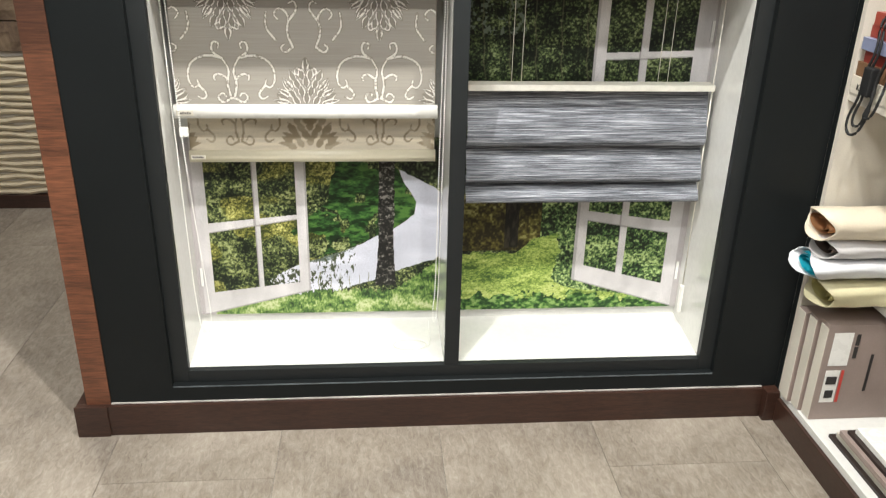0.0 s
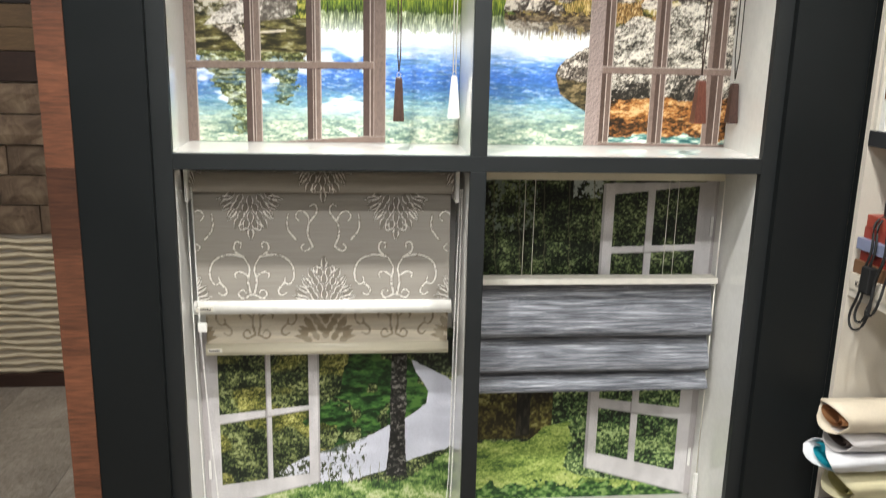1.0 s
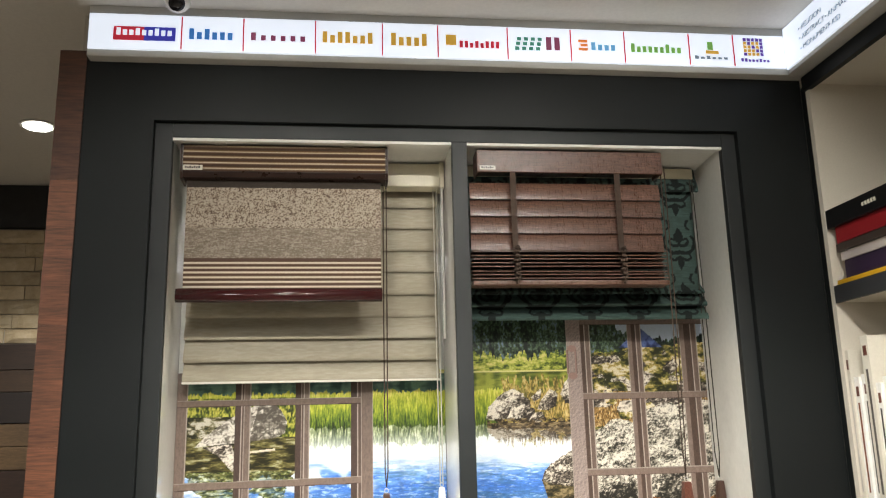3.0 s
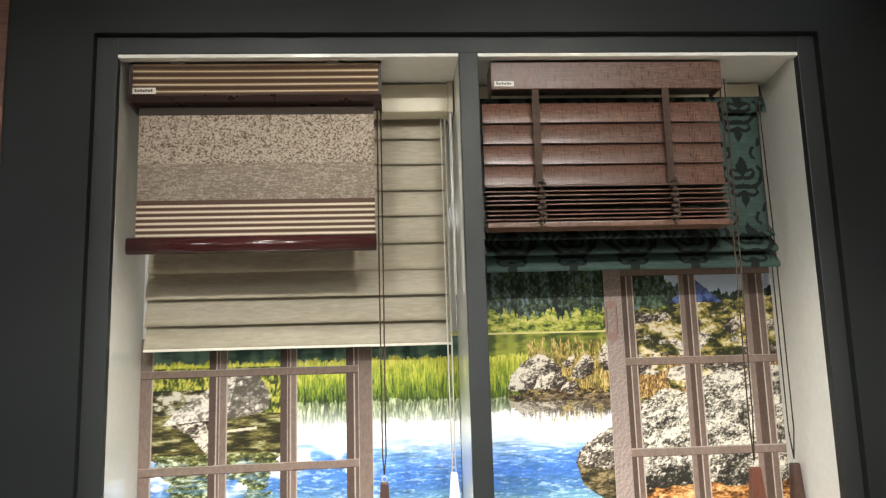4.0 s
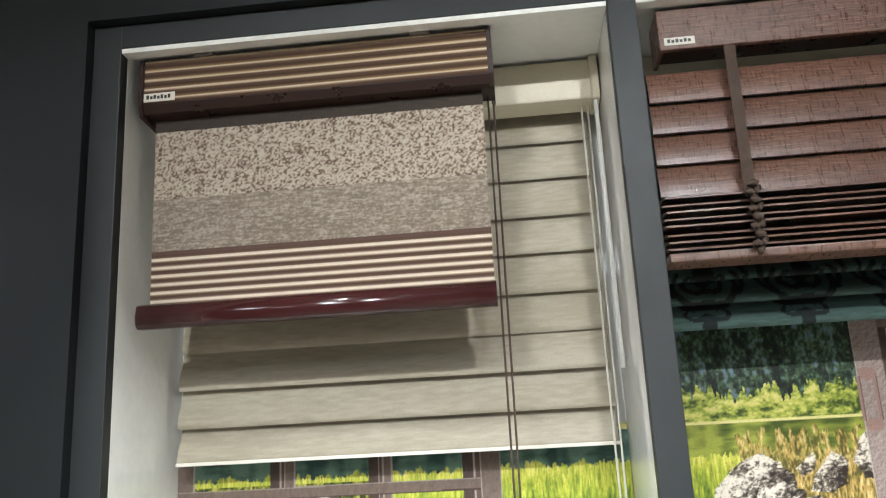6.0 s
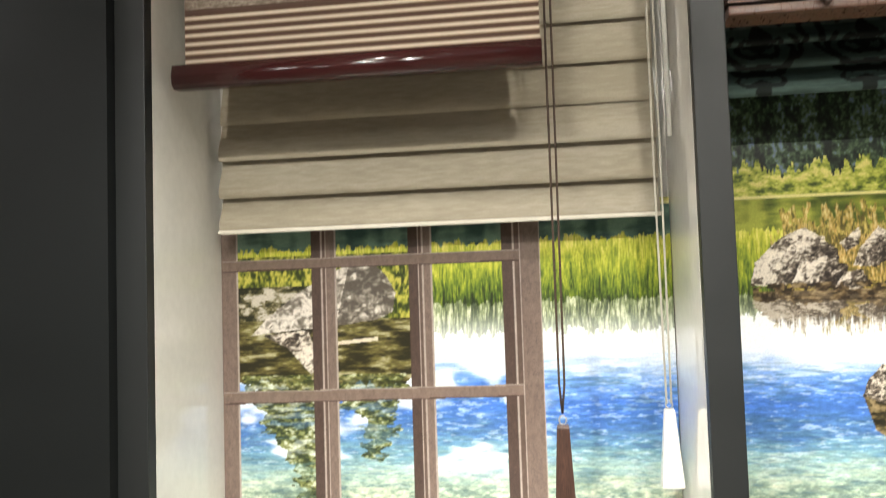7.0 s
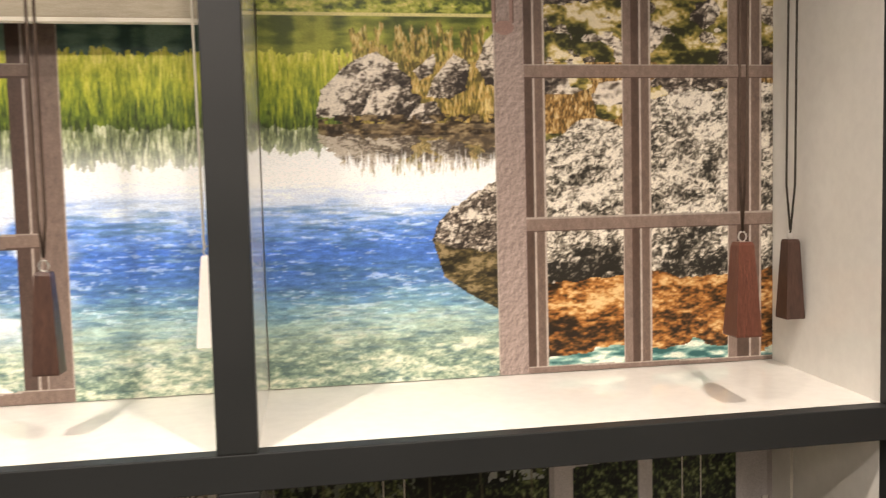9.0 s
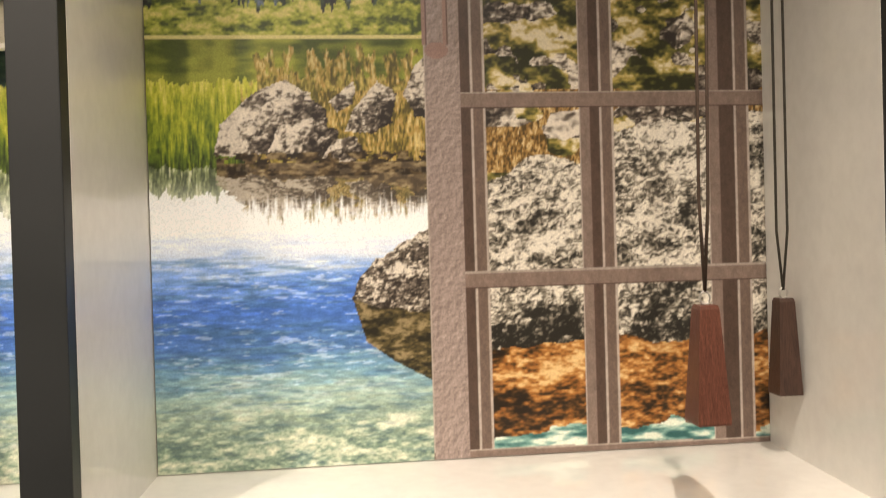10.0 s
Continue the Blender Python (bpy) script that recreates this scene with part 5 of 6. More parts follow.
marks(-0.552, -0.400, 2.700, 2.722, "plum", 6, 2, sg, 0.5)
marks(-0.368, -0.230, 2.700, 2.732, "gold", 7, 3, sg)
marks(-0.188, -0.086, 2.698, 2.734, "gold", 5, 4, sg)
marks(-0.005, 0.108, 2.698, 2.718, "red", 8, 5, sg)
part("mark", boxed(-0.042, -0.014, SY - 0.0035, SY - 0.0021, 2.704, 2.734), INKS["gold"], sg)
for k in range(4):
    for j in range(3):
        part("mark", boxed(0.146 + 0.019 * k + 0.003 * j, 0.158 + 0.019 * k + 0.003 * j, SY - 0.0035, SY - 0.0021, 2.696 + 0.014 * j, 2.706 + 0.014 * j), INKS["green"], sg)
marks(0.232, 0.278, 2.698, 2.736, "plum", 2, 6, sg)
for j in range(3):
    part("mark", boxed(0.322 + 0.006 * (j % 2), 0.348, SY - 0.0035, SY - 0.0021, 2.700 + 0.012 * j, 2.708 + 0.012 * j), INKS["orange"], sg)
marks(0.358, 0.432, 2.702, 2.726, "sky", 4, 7, sg)
marks(0.470, 0.618, 2.700, 2.726, "lime", 9, 8, sg)
marks(0.652, 0.752, 2.686, 2.696, "grey", 6, 9, sg)
part("mark", boxed(0.684, 0.722, SY - 0.0035, SY - 0.0021, 2.702, 2.712), INKS["gold"], sg)
part("mark", boxed(0.690, 0.706, SY - 0.0035, SY - 0.0021, 2.714, 2.738), INKS["lime"], sg)
for i in range(5):
    for j in range(5):
        part("mark", boxed(0.796 + 0.012 * i, 0.805 + 0.012 * i, SY - 0.0035, SY - 0.0021, 2.700 + 0.011 * j, 2.709 + 0.011 * j), INKS["violet" if (i == 4 or j == 4 or (i + j) % 4 == 0) else "gold"], sg)
marks(0.786, 0.872, 2.682, 2.692, "violet", 8, 10, sg)

ss = thing("sign_board", (SX + 0.05, -1.6, 2.65), "white backlit sign board with a grey list of print themes", "sign")
part("case", boxed(SX + 0.004, 1.04, -3.2, SY - 0.001, 2.648, 2.788, bevel=0.002), M_ALU, ss, "grey metal sign case")
part("face", boxed(SX - 0.002, SX + 0.004, -3.18, SY - 0.004, 2.660, 2.782), M_LIT, ss, "lit white acrylic face")


def words(text, at, size, rot, material, parent):
    cu = bpy.data.curves.new("words", "FONT")
    cu.body, cu.size, cu.extrude = text, size, 0.0006
    tmp = new("words", cu)
    me = bpy.data.meshes.new_from_object(tmp)
    bpy.data.objects.remove(tmp)
    me.materials.append(material.m)
    ob = new("lettering", me)
    ob.parent = parent
    ob.matrix_world = Matrix.Translation(at) @ Euler(rot).to_matrix().to_4x4()
    return ob


for text, y, z in (("\u2022 RELIGION", -0.182, 2.735), ("\u2022 ABSTRACT", -0.182, 2.707), ("\u2022 MONUMENT", -0.182, 2.678), ("\u2022 ANIMAL", -0.305, 2.707), ("\u2022 KID", -0.318, 2.678)):
    words(text, (SX - 0.0032, y, z), 0.022, (radians(90), 0, radians(-90)), INKS["grey"], ss)

# small dome camera under the ceiling
M_LENS = plain("dark_lens", (0.01, 0.01, 0.012, 1), 0.08, 0.05)
dc = thing("dome_camera", (-0.735, -0.12, 2.79), "small white security dome with a dark lens", "camera")
bm = bmesh.new()
bmesh.ops.create_uvsphere(bm, u_segments=24, v_segments=12, radius=0.034, matrix=Matrix.Translation((-0.735, -0.135, 2.790)))
part("shell", bm, M_WHITEP, dc, "", True)
bm = bmesh.new()
bmesh.ops.create_cone(bm, cap_ends=True, segments=24, radius1=0.020, radius2=0.020, depth=0.03, matrix=look((-0.732, -0.152, 2.772), (-0.65, -0.6, 2.48)))
part("lens", bm, M_LENS, dc, "round dark lens", True)

# boards and dome scaled and shifted together to fit the camera's view
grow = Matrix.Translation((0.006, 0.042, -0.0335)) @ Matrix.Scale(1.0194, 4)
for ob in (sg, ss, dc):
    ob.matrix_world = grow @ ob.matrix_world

# recessed ceiling lamps
M_GLOW = glow("lamp_glass", (1.0, 0.93, 0.82, 1), 12.0)


def downlight(x, y, z):
    d = thing("downlight", (x, y, z), "round recessed ceiling lamp, lit", "lamp", "ceiling lamps")
    bm = bmesh.new()
    bmesh.ops.create_cone(bm, cap_ends=True, segments=28, radius1=0.066, radius2=0.062, depth=0.006, matrix=Matrix.Translation((x, y, z - 0.003)))
    part("trim_ring", bm, M_WHITEP, d, "white trim ring")
    bm = bmesh.new()
    bmesh.ops.create_cone(bm, cap_ends=True, segments=28, radius1=0.050, radius2=0.050, depth=0.004, matrix=Matrix.Translation((x, y, z - 0.0075)))
    part("glass", bm, M_GLOW, d, "glowing glass")


for p in LAMPS:
    downlight(*p[:3])

# ---- shelving along the side ----
M_SHELFE = plain("shelf_edge", (0.030, 0.031, 0.033, 1), 0.4, 0.1, 6)
su = thing("shelf_unit", (1.17, -1.7, 0), "cream built-in shelving with dark header and shelf edges", "shelf")
part("end_panel", boxed(1.001, 1.400, -0.060, -0.042, 0.0, 2.64), M_CREAM, su)
part("end_panel", boxed(1.001, 1.400, -3.4, -3.38, 0.0, 2.64), M_CREAM, su)
part("back_panel", boxed(1.400, 1.415, -3.4, -0.042, 0.0, 2.78), M_CREAM, su)
part("stile", boxed(1.0005, 1.012, -0.0415, -0.020, 0.10, 2.64), M_PANEL, su)
part("header", boxed(0.992, 1.010, -3.4, -0.0425, 2.622, 2.664), M_PANEL, su, "charcoal header board")
part("top_board", boxed(1.010, 1.400, -3.4, -0.060, 2.640, 2.655), M_CREAM, su)
part("base", boxed(1.002, 1.400, -3.38, -0.060, 0.083, 0.105, bevel=0.001), M_WHITE, su, "white base shelf")
part("plinth", boxed(1.013, 1.030, -3.38, -0.060, 0.0, 0.083), M_BLACK, su)
for z0, z1, xf, dark in ((2.010, 2.052, 1.012, True), (1.402, 1.438, 1.012, True), (1.000, 1.022, 1.003, False), (0.445, 0.468, 1.150, False)):
    s = part("shelf", boxed(xf, 1.400, -3.38, -0.060, z0, z1, bevel=0.001), M_CREAM if z0 > 0.9 else M_WHITE, su)
    if dark:
        part("edge_band", boxed(xf - 0.012, xf, -3.38, -0.061, z0 - 0.002, z1 + 0.002, bevel=0.001), M_SHELFE, s, "charcoal front edge")


def catalogue(x0, x1, y0, y1, z0, z1, color, label, name="catalogue", spine="x"):
    """A bound book lying flat: cover boards round a paler block of pages."""
    c = thing(name, ((x0 + x1) / 2, (y0 + y1) / 2, z0), label, "book", "stacked catalogues")
    m = plain("cover", srgb(*color), 0.38, 0.1, 12, 300, 0.05)
    t = min(0.003, (z1 - z0) * 0.2)
    part("cover_board", boxed(x0, x1, y0, y1, z0, z0 + t, bevel=0.0006), m, c)
    part("cover_board", boxed(x0, x1, y0, y1, z1 - t, z1, bevel=0.0006), m, c)
    part("spine", boxed(x0, x0 + 0.003, y0, y1, z0 + t, z1 - t), m, c)
    part("pages", boxed(x0 + 0.0031, x1 - 0.004, y0 + 0.004, y1 - 0.004, z0 + t, z1 - t), M_LABEL, c, "pale page block")
    return c


# top shelf: books lying in a pile
top = 2.0541
for x0, dep, y1, h, col, text in ((1.004, 0.30, -0.075, 0.012, (206, 160, 30), "thin yellow catalogue lying at the foot of the pile"), (1.022, 0.28, -0.090, 0.052, (50, 36, 62), "thick dark purple catalogue lying in a pile"), (1.018, 0.30, -0.084, 0.024, (196, 186, 182), "pale grey-white catalogue lying in a pile"),
                                  (1.012, 0.27, -0.078, 0.022, (66, 56, 50), "grey-brown catalogue lying in a pile"), (1.010, 0.29, -0.086, 0.044, (142, 30, 36), "thick crimson catalogue lying in a pile"), (1.000, 0.30, -0.066, 0.052, (16, 16, 17), "thick black catalogue on top of the pile")):
    catalogue(x0, x0 + dep, y1 - 0.42, y1, top, top + h, col, text)
    top += h + 0.0003
bm = bmesh.new()
for k in range(5):
    box(bm, 0.9985, 0.9996, -0.235 - 0.012 * k, -0.227 - 0.012 * k, top - 0.030, top - 0.020)
part("lettering", bm, M_LABEL, bpy.data.objects["catalogue.005"])

# middle shelf: upright white binders
for k, (w, h, line) in enumerate(((0.014, 0.44, (190, 184, 176)), (0.022, 0.37, (120, 70, 40)), (0.030, 0.375, (60, 54, 50)), (0.030, 0.47, (90, 84, 78)), (0.020, 0.35, (70, 64, 60)), (0.045, 0.365, (150, 70, 70)), (0.050, 0.38, (90, 90, 90)), (0.045, 0.36, (120, 110, 100)), (0.055, 0.375, (80, 70, 64)), (0.05, 0.38, (140, 80, 70)), (0.05, 0.37, (90, 84, 78)))):
    y1 = -0.0625 - sum((0.014, 0.022, 0.030, 0.030, 0.020, 0.045, 0.050, 0.045, 0.055, 0.05, 0.05)[:k]) - 0.002 * k
    b = thing("binder", (1.15, y1 - w / 2, 1.4385), "white upright sample binder with a marked spine", "binder", "upright binders")
    z0, x0 = 1.4401, 1.006 + 0.006 * ((k * 7) % 3)
    m = M_WHITEP if k % 3 else M_LABEL
    part("cover_board", boxed(x0, x0 + 0.29, y1 - 0.0025, y1, z0, z0 + h, bevel=0.0006), m, b)
    part("cover_board", boxed(x0, x0 + 0.29, y1 - w, y1 - w + 0.0025, z0, z0 + h, bevel=0.0006), m, b)
    part("spine", boxed(x0, x0 + 0.003, y1 - w + 0.0026, y1 - 0.0026, z0, z0 + h), m, b)
    part("pages", boxed(x0 + 0.0035, x0 + 0.28, y1 - w + 0.0028, y1 - 0.0028, z0 + 0.004, z0 + h - 0.006), M_LABEL, b)
    mk = plain("spine_mark", srgb(*line), 0.6)
    part("spine_mark", boxed(x0 - 0.0012, x0 - 0.0001, y1 - w * 0.62, y1 - w * 0.38, z0 + 0.08, z0 + h * 0.82), mk, b, "narrow printed line")
    part("spine_mark", boxed(x0 - 0.0012, x0 - 0.0001, y1 - w * 0.75, y1 - w * 0.3, z0 + h - 0.05, z0 + h - 0.025), M_TASSR, b, "small brownish square mark")
gb = thing("sample_box", (1.2, -0.3, 1.80), "pale grey sample box lying on top of the binders", "box")
part("body", boxed(1.060, 1.330, -0.37, -0.145, 1.823 + 0.0005, 1.905, bevel=0.002), plain("grey_card", srgb(170, 166, 158), 0.5), gb)
part("lettering", boxed(1.0588, 1.0599, -0.30, -0.24, 1.862, 1.872), M_INK, gb)

# lower shelf: bundles of samples and a black bag
M_RED = plain("red_plastic", srgb(196, 70, 58), 0.4)
top = 1.0225
for x0, y1, h, col, text in ((1.000, -0.064, 0.044, (214, 206, 190), "white boxed catalogue with black print"), (1.004, -0.068, 0.036, (122, 92, 66), "brown sample bundle lying in a pile"), (1.010, -0.080, 0.030, (146, 60, 50), "red sample bundle lying in a pile"), (1.000, -0.074, 0.030, (136, 142, 168), "lilac-blue sample bundle lying in a pile"), (1.014, -0.078, 0.030, (152, 66, 54), "red sample bundle lying in a pile"), (1.012, -0.086, 0.032, (160, 74, 58), "orange-red sample bundle lying in a pile")):
    catalogue(x0, x0 + 0.26, y1 - 0.30, y1, top, top + h, col, text, "sample_bundle")
    top += h + 0.0003
words("KOL", (0.9992, -0.092, 1.034), 0.022, (radians(90), 0, radians(-90)), M_INK, bpy.data.objects["sample_bundle"])
pz = top
bg = thing("pouch", (1.1, -0.2, pz), "small black case lying on red sample bundles", "bag")
part("body", boxed(1.030, 1.22, -0.30, -0.118, pz + 0.0005, pz + 0.040, bevel=0.008), M_BLACK, bg)
bm = bmesh.new()
for k in range(4):
    box(bm, 1.0285, 1.0298, -0.160 - 0.014 * k, -0.150 - 0.014 * k, pz + 0.014, pz + 0.024)
part("lettering", bm, M_LABEL, bg)
cb = thing("cable_bundle", (0.985, -0.17, 1.05), "black cables hanging over the shelf edge", "cable")
for k, (y, dip, w) in enumerate(((-0.150, 0.93, 0.05), (-0.165, 0.955, 0.035), (-0.205, 0.985, 0.03))):
    cord(cb, [(1.03, y + 0.02, pz + 0.002), (0.996, y + 0.012, pz - 0.012), (0.988, y - 0.012, 1.14), (0.984, y + 0.014, 1.08), (0.980, y + 0.004, 1.03), (0.974, y + w * 0.6, (dip + 1.0) / 2), (0.972, y + w * 0.2, dip), (0.974, y - w * 0.6, dip + 0.012), (0.980, y - w, dip + 0.07), (0.986, y - w * 0.7, 1.06), (0.990, y - w * 1.2, 1.13)], 0.0036, M_BLACK, "cable")
part("plug", boxed(0.972, 0.996, -0.185, -0.150, 1.035, 1.105, bevel=0.004), M_BLACK, cb, "black plug block")

# rolled wallpapers over the low shelf
def paper_roll(name, x0, x1, y, z, ry, rz, thick, color, inner, label, seed):
    """A flattened roll of paper, open at its near end."""
    t = thing(name, ((x0 + x1) / 2, y, z - rz), label, "paper roll", "rolled papers")
    m = plain("paper", srgb(*color), 0.6, 0.06, 14, 200, 0.1)
    n, rnd, bm = 26, random.Random(seed), bmesh.new()
    ph = rnd.uniform(0, 6)
    rings = []
    for i in range(17):
        f = i / 16
        x = x0 + (x1 - x0) * f
        ring = []
        for k in range(n):
            a = 2 * math.pi * k / n
            w = 1 + 0.10 * math.sin(3 * a + ph + f * 2) + 0.05 * math.sin(5 * a - ph + f * 5) + rnd.uniform(-0.045, 0.045)
            lip = 0.018 * math.sin(2 * a + ph) if i == 0 else 0
            ring.append((x + lip, y + ry * w * math.cos(a) * (0.92 + 0.1 * f), z + rz * w * math.sin(a) * (1.04 - 0.12 * f)))
        rings.append(ring)
    vs = [[bm.verts.new(p) for p in r] for r in rings]
    for a, b in zip(vs, vs[1:]):
        for k in range(n):
            bm.faces.new((a[k], a[(k + 1) % n], b[(k + 1) % n], b[k]))
    ob = part("sheet", bm, m, t, "", True)
    ob.modifiers.new("thick", "SOLIDIFY").thickness = thick
    bm = bmesh.new()
    pts = []
    for k in range(40):
        a = 0.5 + k * 0.36
        s = 0.80 - 0.012 * k
        pts.append((math.cos(a) * ry * s, math.sin(a) * rz * s))
    a = [bm.verts.new((x0 + 0.006, y + p, z + q)) for p, q in pts]
    b = [bm.verts.new((x1 - 0.02, y + p, z + q)) for p, q in pts]
    for k in range(len(pts) - 1):
        bm.faces.new((a[k], b[k], b[k + 1], a[k + 1]))
    part("lining", bm, plain("paper_inside", srgb(*inner), 0.7, 0.15, 20), t, "inner turns of the roll", True)
    return t


paper_roll("paper_roll", 0.975, 1.39, -0.165, 0.507, 0.075, 0.036, 0.002, (206, 198, 160), (176, 168, 110), "cream wallpaper roll with a grey starburst print", 1)
paper_roll("paper_roll", 0.930, 1.38, -0.155, 0.578, 0.078, 0.033, 0.002, (214, 214, 216), (40, 160, 180), "white paper roll with a turquoise inside", 2)
paper_roll("paper_roll", 0.955, 1.38, -0.160, 0.639, 0.072, 0.027, 0.002, (200, 196, 194), (86, 72, 66), "pale grey crumpled paper roll", 3)
paper_roll("paper_roll", 0.930, 1.38, -0.165, 0.703, 0.076, 0.036, 0.002, (208, 196, 174), (168, 120, 78), "tan and white paper roll on top of the others", 4)

# boxed tile samples on the base shelf
M_CARD = plain("taupe_card", srgb(150, 134, 126), 0.5, 0.06, 10)
for k in range(3):
    y1 = -0.070 - 0.046 * k
    tb = thing("sample_case", (1.19, y1 - 0.02, 0.1055), "taupe cardboard sample case standing upright" if k < 2 else "taupe cardboard sample case with a white picture label", "box", "sample cases")
    part("body", boxed(0.992 + 0.010 * k, 1.385, y1 - 0.042, y1, 0.1055, 0.405 + 0.004 * k, bevel=0.002), M_CARD, tb)
    part("lid_edge", boxed(0.990 + 0.010 * k, 1.000 + 0.010 * k, y1 - 0.040, y1 - 0.002, 0.108, 0.402, bevel=0.001), M_LABEL, tb, "pale edge")
fy = -0.2045
part("label_card", boxed(1.030, 1.086, fy - 0.001, fy - 0.0001, 0.285, 0.390, bevel=0.0003), M_WHITEP, tb, "blank white label")
part("label_card", boxed(1.030, 1.072, fy - 0.001, fy - 0.0001, 0.165, 0.270, bevel=0.0003), M_WHITEP, tb, "white label with small pictures")
part("stripe", boxed(1.076, 1.084, fy - 0.001, fy - 0.0001, 0.165, 0.270), M_RED, tb, "pink-red stripe")
for z0, z1, xa, xb in ((0.225, 0.250, 1.036, 1.066), (0.180, 0.205, 1.040, 1.064), (0.31, 0.345, 1.095, 1.106), (0.35, 0.385, 1.095, 1.106), (0.20, 0.32, 1.150, 1.158)):
    part("lettering", boxed(xa, xb, fy - 0.0022, fy - 0.0012, z0, z1), M_INK, tb)
M_DARKC = plain("dark_card", srgb(46, 36, 32), 0.5)
z = 0.1055
for k in range(6):
    h = 0.010 + 0.006 * (k % 2)
    solo("sample_folder", boxed(1.030 + 0.012 * (k % 3), 1.37, -0.80 + 0.02 * k, -0.285 - 0.014 * k, z, z + h, bevel=0.001), (M_DARKC, M_LABEL, M_DARKC, M_CARD, M_DARKC, M_WHITEP)[k], ("dark brown sample folder lying flat", "pale paper folder lying flat", "dark brown sample folder lying flat", "taupe sample folder lying flat", "dark brown sample folder lying flat", "white paper folder on top of the pile")[k], "folder", group="stacked folders")
    z += h + 0.0004

# ---- sample wall in the far bay, and floor tiles ----
FY = 1.823
fw = thing("wall_far", (-1.9, FY, 0), "far wall covered with stone, wood and rib samples", "wall", kind="structure")
part("backing", boxed(-6.0, 1.4, FY + 0.02, FY + 0.12, 0, 2.97), M_WALL, fw)
part("black_band", boxed(-3.2, -1.0, FY - 0.03, FY + 0.02, 2.667, 2.868), M_BLACK, fw, "matt black band")
part("skirting", boxed(-3.2, -1.0, FY - 0.015, FY + 0.02, 0, 0.066, bevel=0.002), M_SKIRT, fw)


def stone_material(name, a, b, c, scale=1.0):
    m = Mat(name, b, 0.85)
    n = m.noise(9 * scale, 8, None, 0.7, 0.6)
    col = m.ramp(n, (0.3, a), (0.5, b), (0.72, c))
    col = m.mix(0.9, col, m.ramp(m.per_object(), (0, (0.62, 0.6, 0.58, 1)), (1, (1.2, 1.15, 1.1, 1))), "MULTIPLY")
    m.put(Base_Color=col)
    return m.bump(m.noise(40 * scale, 6, None, 0.7), 0.6, 0.006)


M_STONE = stone_material("sample_stone", srgb(60, 48, 38), srgb(112, 94, 76), srgb(150, 132, 108))
M_PALE = stone_material("pale_brick", srgb(176, 158, 128), srgb(200, 184, 152), srgb(216, 202, 174), 1.6)
M_RIB = plain("rib_plaster", srgb(196, 182, 154), 0.75, 0.08, 10, 120, 0.3)
# wavy ribs
r = random.Random(3)
for k in range(19):
    z = 0.082 + 0.0352 * k
    bm = bmesh.new()
    n = 44
    rows = []
    for i in range(n + 1):
        x = -3.0 + 1.9 * i / n
        dz = 0.005 * math.sin(x * 17 + k * 1.3) + 0.003 * math.sin(x * 41 + k * 2.1)
        rows.append([bm.verts.new((x, FY + 0.02 - d, z + dz + h)) for d, h in ((0, -0.015), (0.016, -0.012), (0.024, 0.0), (0.016, 0.011), (0, 0.014))])
    for a, b in zip(rows, rows[1:]):
        for j in range(4):
            bm.faces.new((a[j], b[j], b[j + 1], a[j + 1]))
    part("rib", bm, M_RIB, fw)


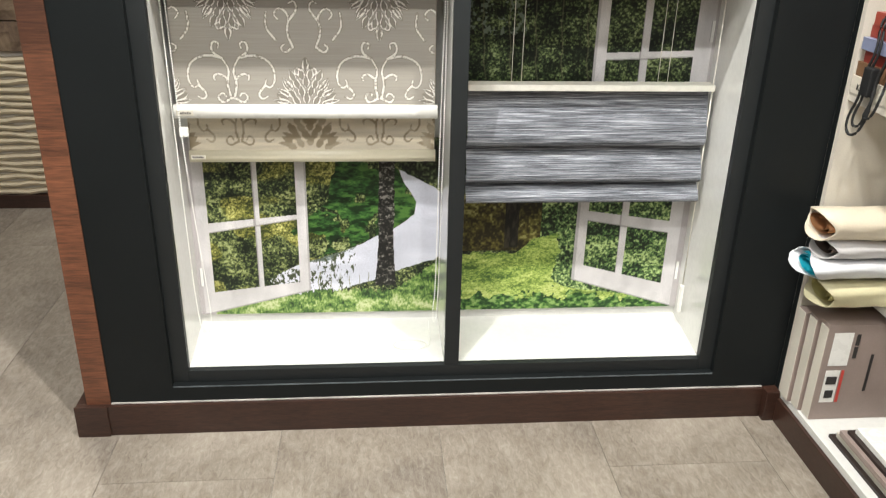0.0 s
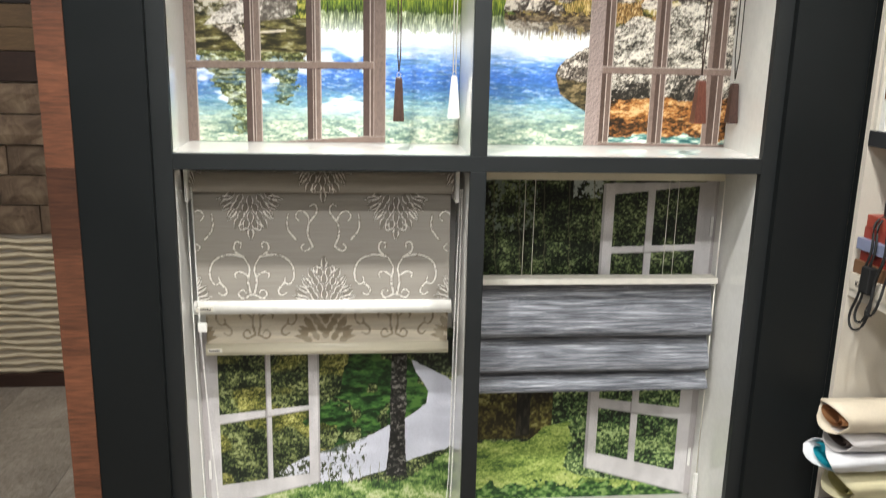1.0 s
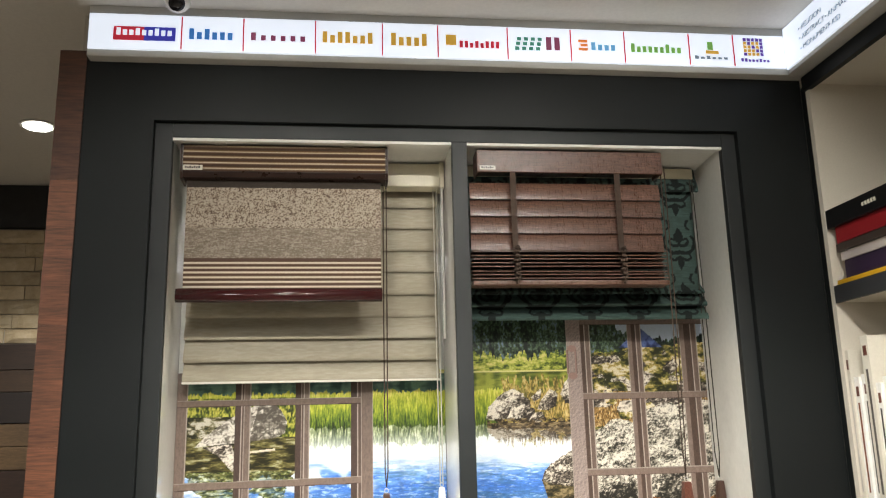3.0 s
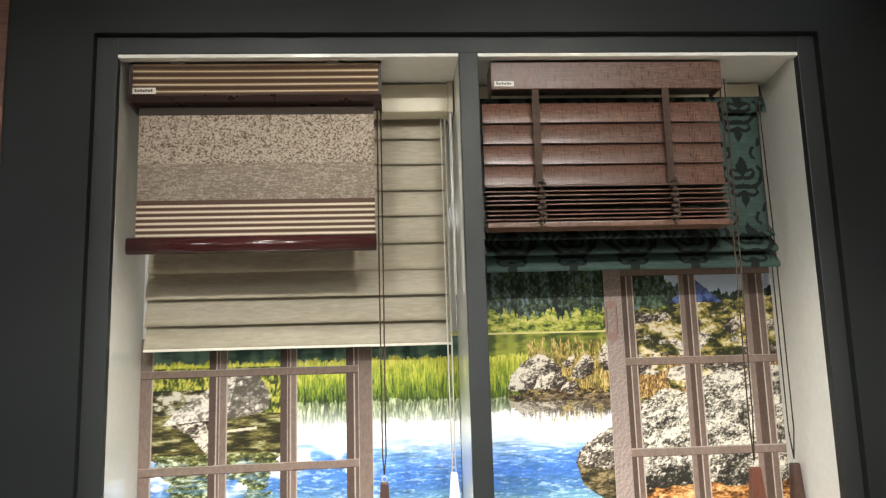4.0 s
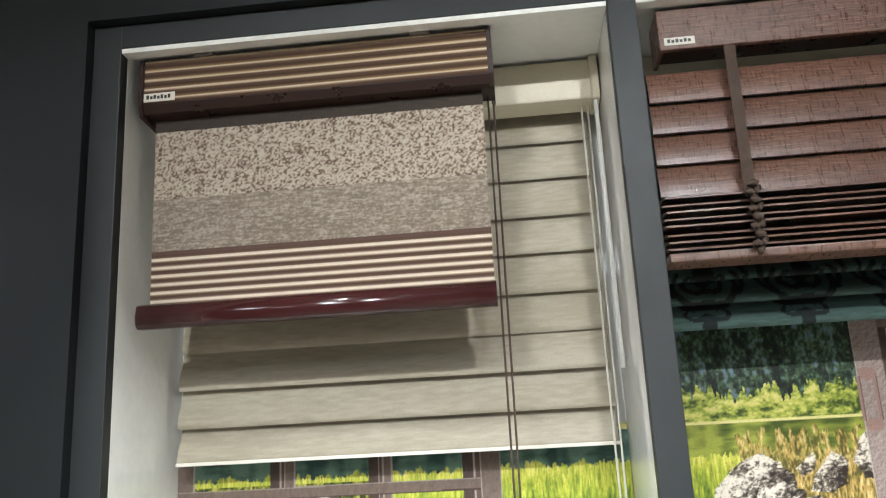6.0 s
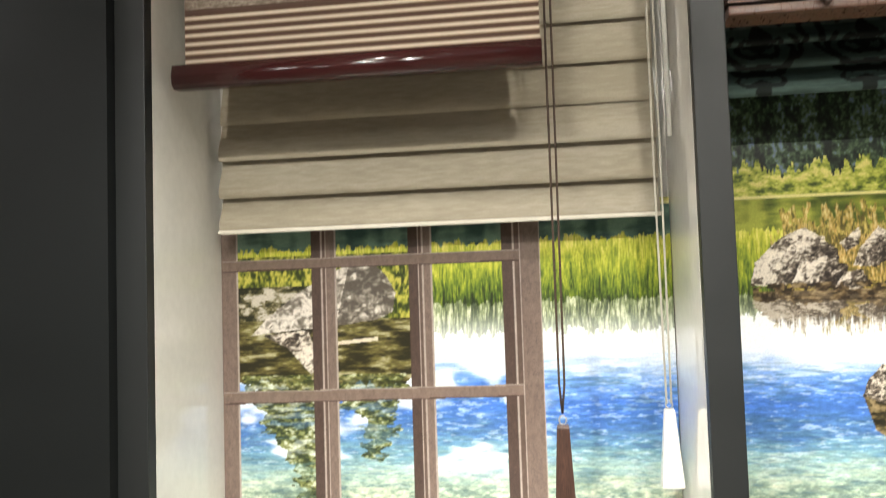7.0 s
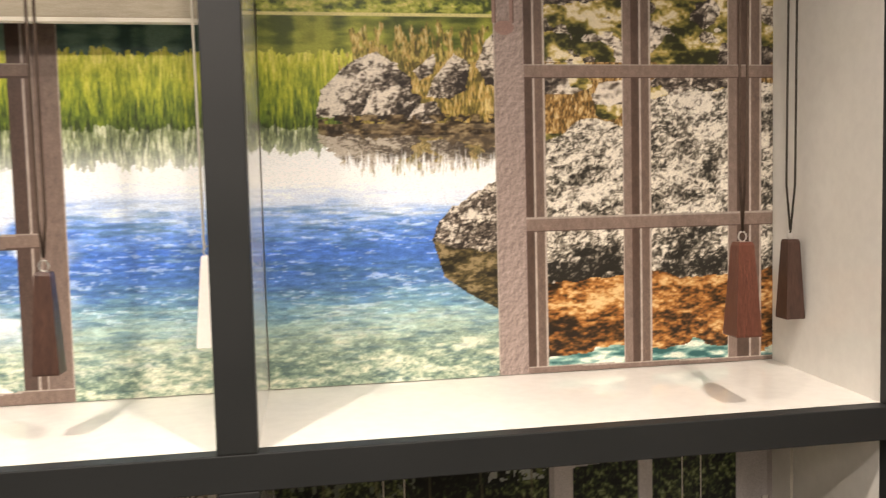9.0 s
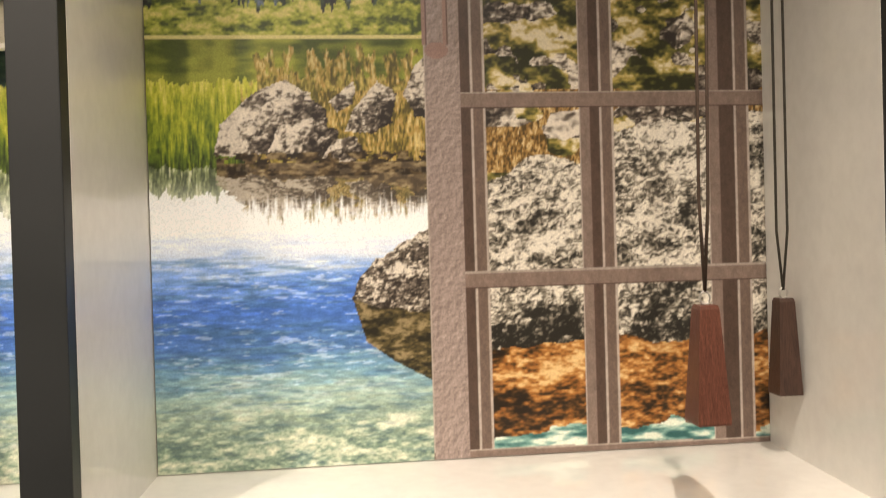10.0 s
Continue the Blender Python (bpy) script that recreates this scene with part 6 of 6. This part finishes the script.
def block(w, h, d, seed):
    """A rough-faced block."""
    bm, rr = bmesh.new(), random.Random(seed)
    nx, nz = 4, 3
    g = [[bm.verts.new((w * i / nx, -d + (0 if i in (0, nx) or j in (0, nz) else rr.uniform(-0.008, 0.006)) + (0.006 if i in (0, nx) or j in (0, nz) else 0), h * j / nz)) for j in range(nz + 1)] for i in range(nx + 1)]
    for i in range(nx):
        for j in range(nz):
            bm.faces.new((g[i][j], g[i + 1][j], g[i + 1][j + 1], g[i][j + 1]))
    rim = [g[i][0] for i in range(nx + 1)] + [g[nx][j] for j in range(1, nz + 1)] + [g[i][nz] for i in range(nx - 1, -1, -1)] + [g[0][j] for j in range(nz - 1, 0, -1)]
    back = [bm.verts.new((v.co.x, 0.0, v.co.z)) for v in rim]
    for k in range(len(rim)):
        bm.faces.new((rim[k], back[k], back[(k + 1) % len(rim)], rim[(k + 1) % len(rim)]))
    return bm


def lay(name, z0, z1, rows, widths, depth, material, gap, seed):
    rr = random.Random(seed)
    h = (z1 - z0) / rows
    shapes = [[mesh_of(name, block(w - gap, h - gap, depth, seed + 10 * i + j), material) for j in range(3)] for i, w in enumerate(widths)]
    for k in range(rows):
        x = -3.0 + rr.uniform(-0.1, 0.1)
        while x < -1.12:
            i = rr.randrange(len(widths))
            ob = hang(shapes[i][rr.randrange(3)], name, fw, (0, 0, 0))
            ob.matrix_world = Matrix.Translation((x, FY + 0.02 + rr.uniform(-0.006, 0.002), z0 + k * h))
            x += widths[i]


lay("stone", 0.752, 1.440, 5, (0.26, 0.20, 0.33), 0.030, M_STONE, 0.006, 11)
lay("brick", 2.134, 2.664, 8, (0.24, 0.24, 0.20), 0.016, M_PALE, 0.004, 12)
z = 1.442
for k, (h, d, l) in enumerate(((0.134, (40, 26, 20), (62, 44, 34)), (0.100, (70, 54, 36), (112, 90, 62)), (0.100, (66, 50, 34), (104, 84, 58)), (0.138, (22, 16, 14), (38, 28, 24)), (0.098, (44, 32, 22), (72, 54, 38)), (0.118, (36, 26, 20), (58, 42, 32)))):
    part("plank", boxed(-3.0, -1.1, FY - 0.006 - 0.004 * (k % 2), FY + 0.02, z, z + h - 0.003, bevel=0.002), wood("plank_wood", srgb(*d), srgb(*l), "x", 0.5), fw)
    z += h

TW, TL = 0.4650, 1.20
tile = bmesh.new()
box(tile, -TW / 2 + 0.0007, TW / 2 - 0.0007, -TL / 2 + 0.0007, TL / 2 - 0.0007, -0.008, 0.0)
tile_mesh = mesh_of("tile", tile, M_FLOOR)
for i in range(-7, 6):
    for j in range(-3, 2):
        x, y = -0.966 + TW / 2 + TW * i, 0.35 + TL * j + (0.4 * (i % 3))
        if -4.2 < x < 1.4 and -3.8 < y < 2.3:
            ob = hang(tile_mesh, "tile", floor, (0, 0, 0))
            ob.matrix_world = Matrix.Translation((x, y, 0)) @ Matrix.Identity(4)
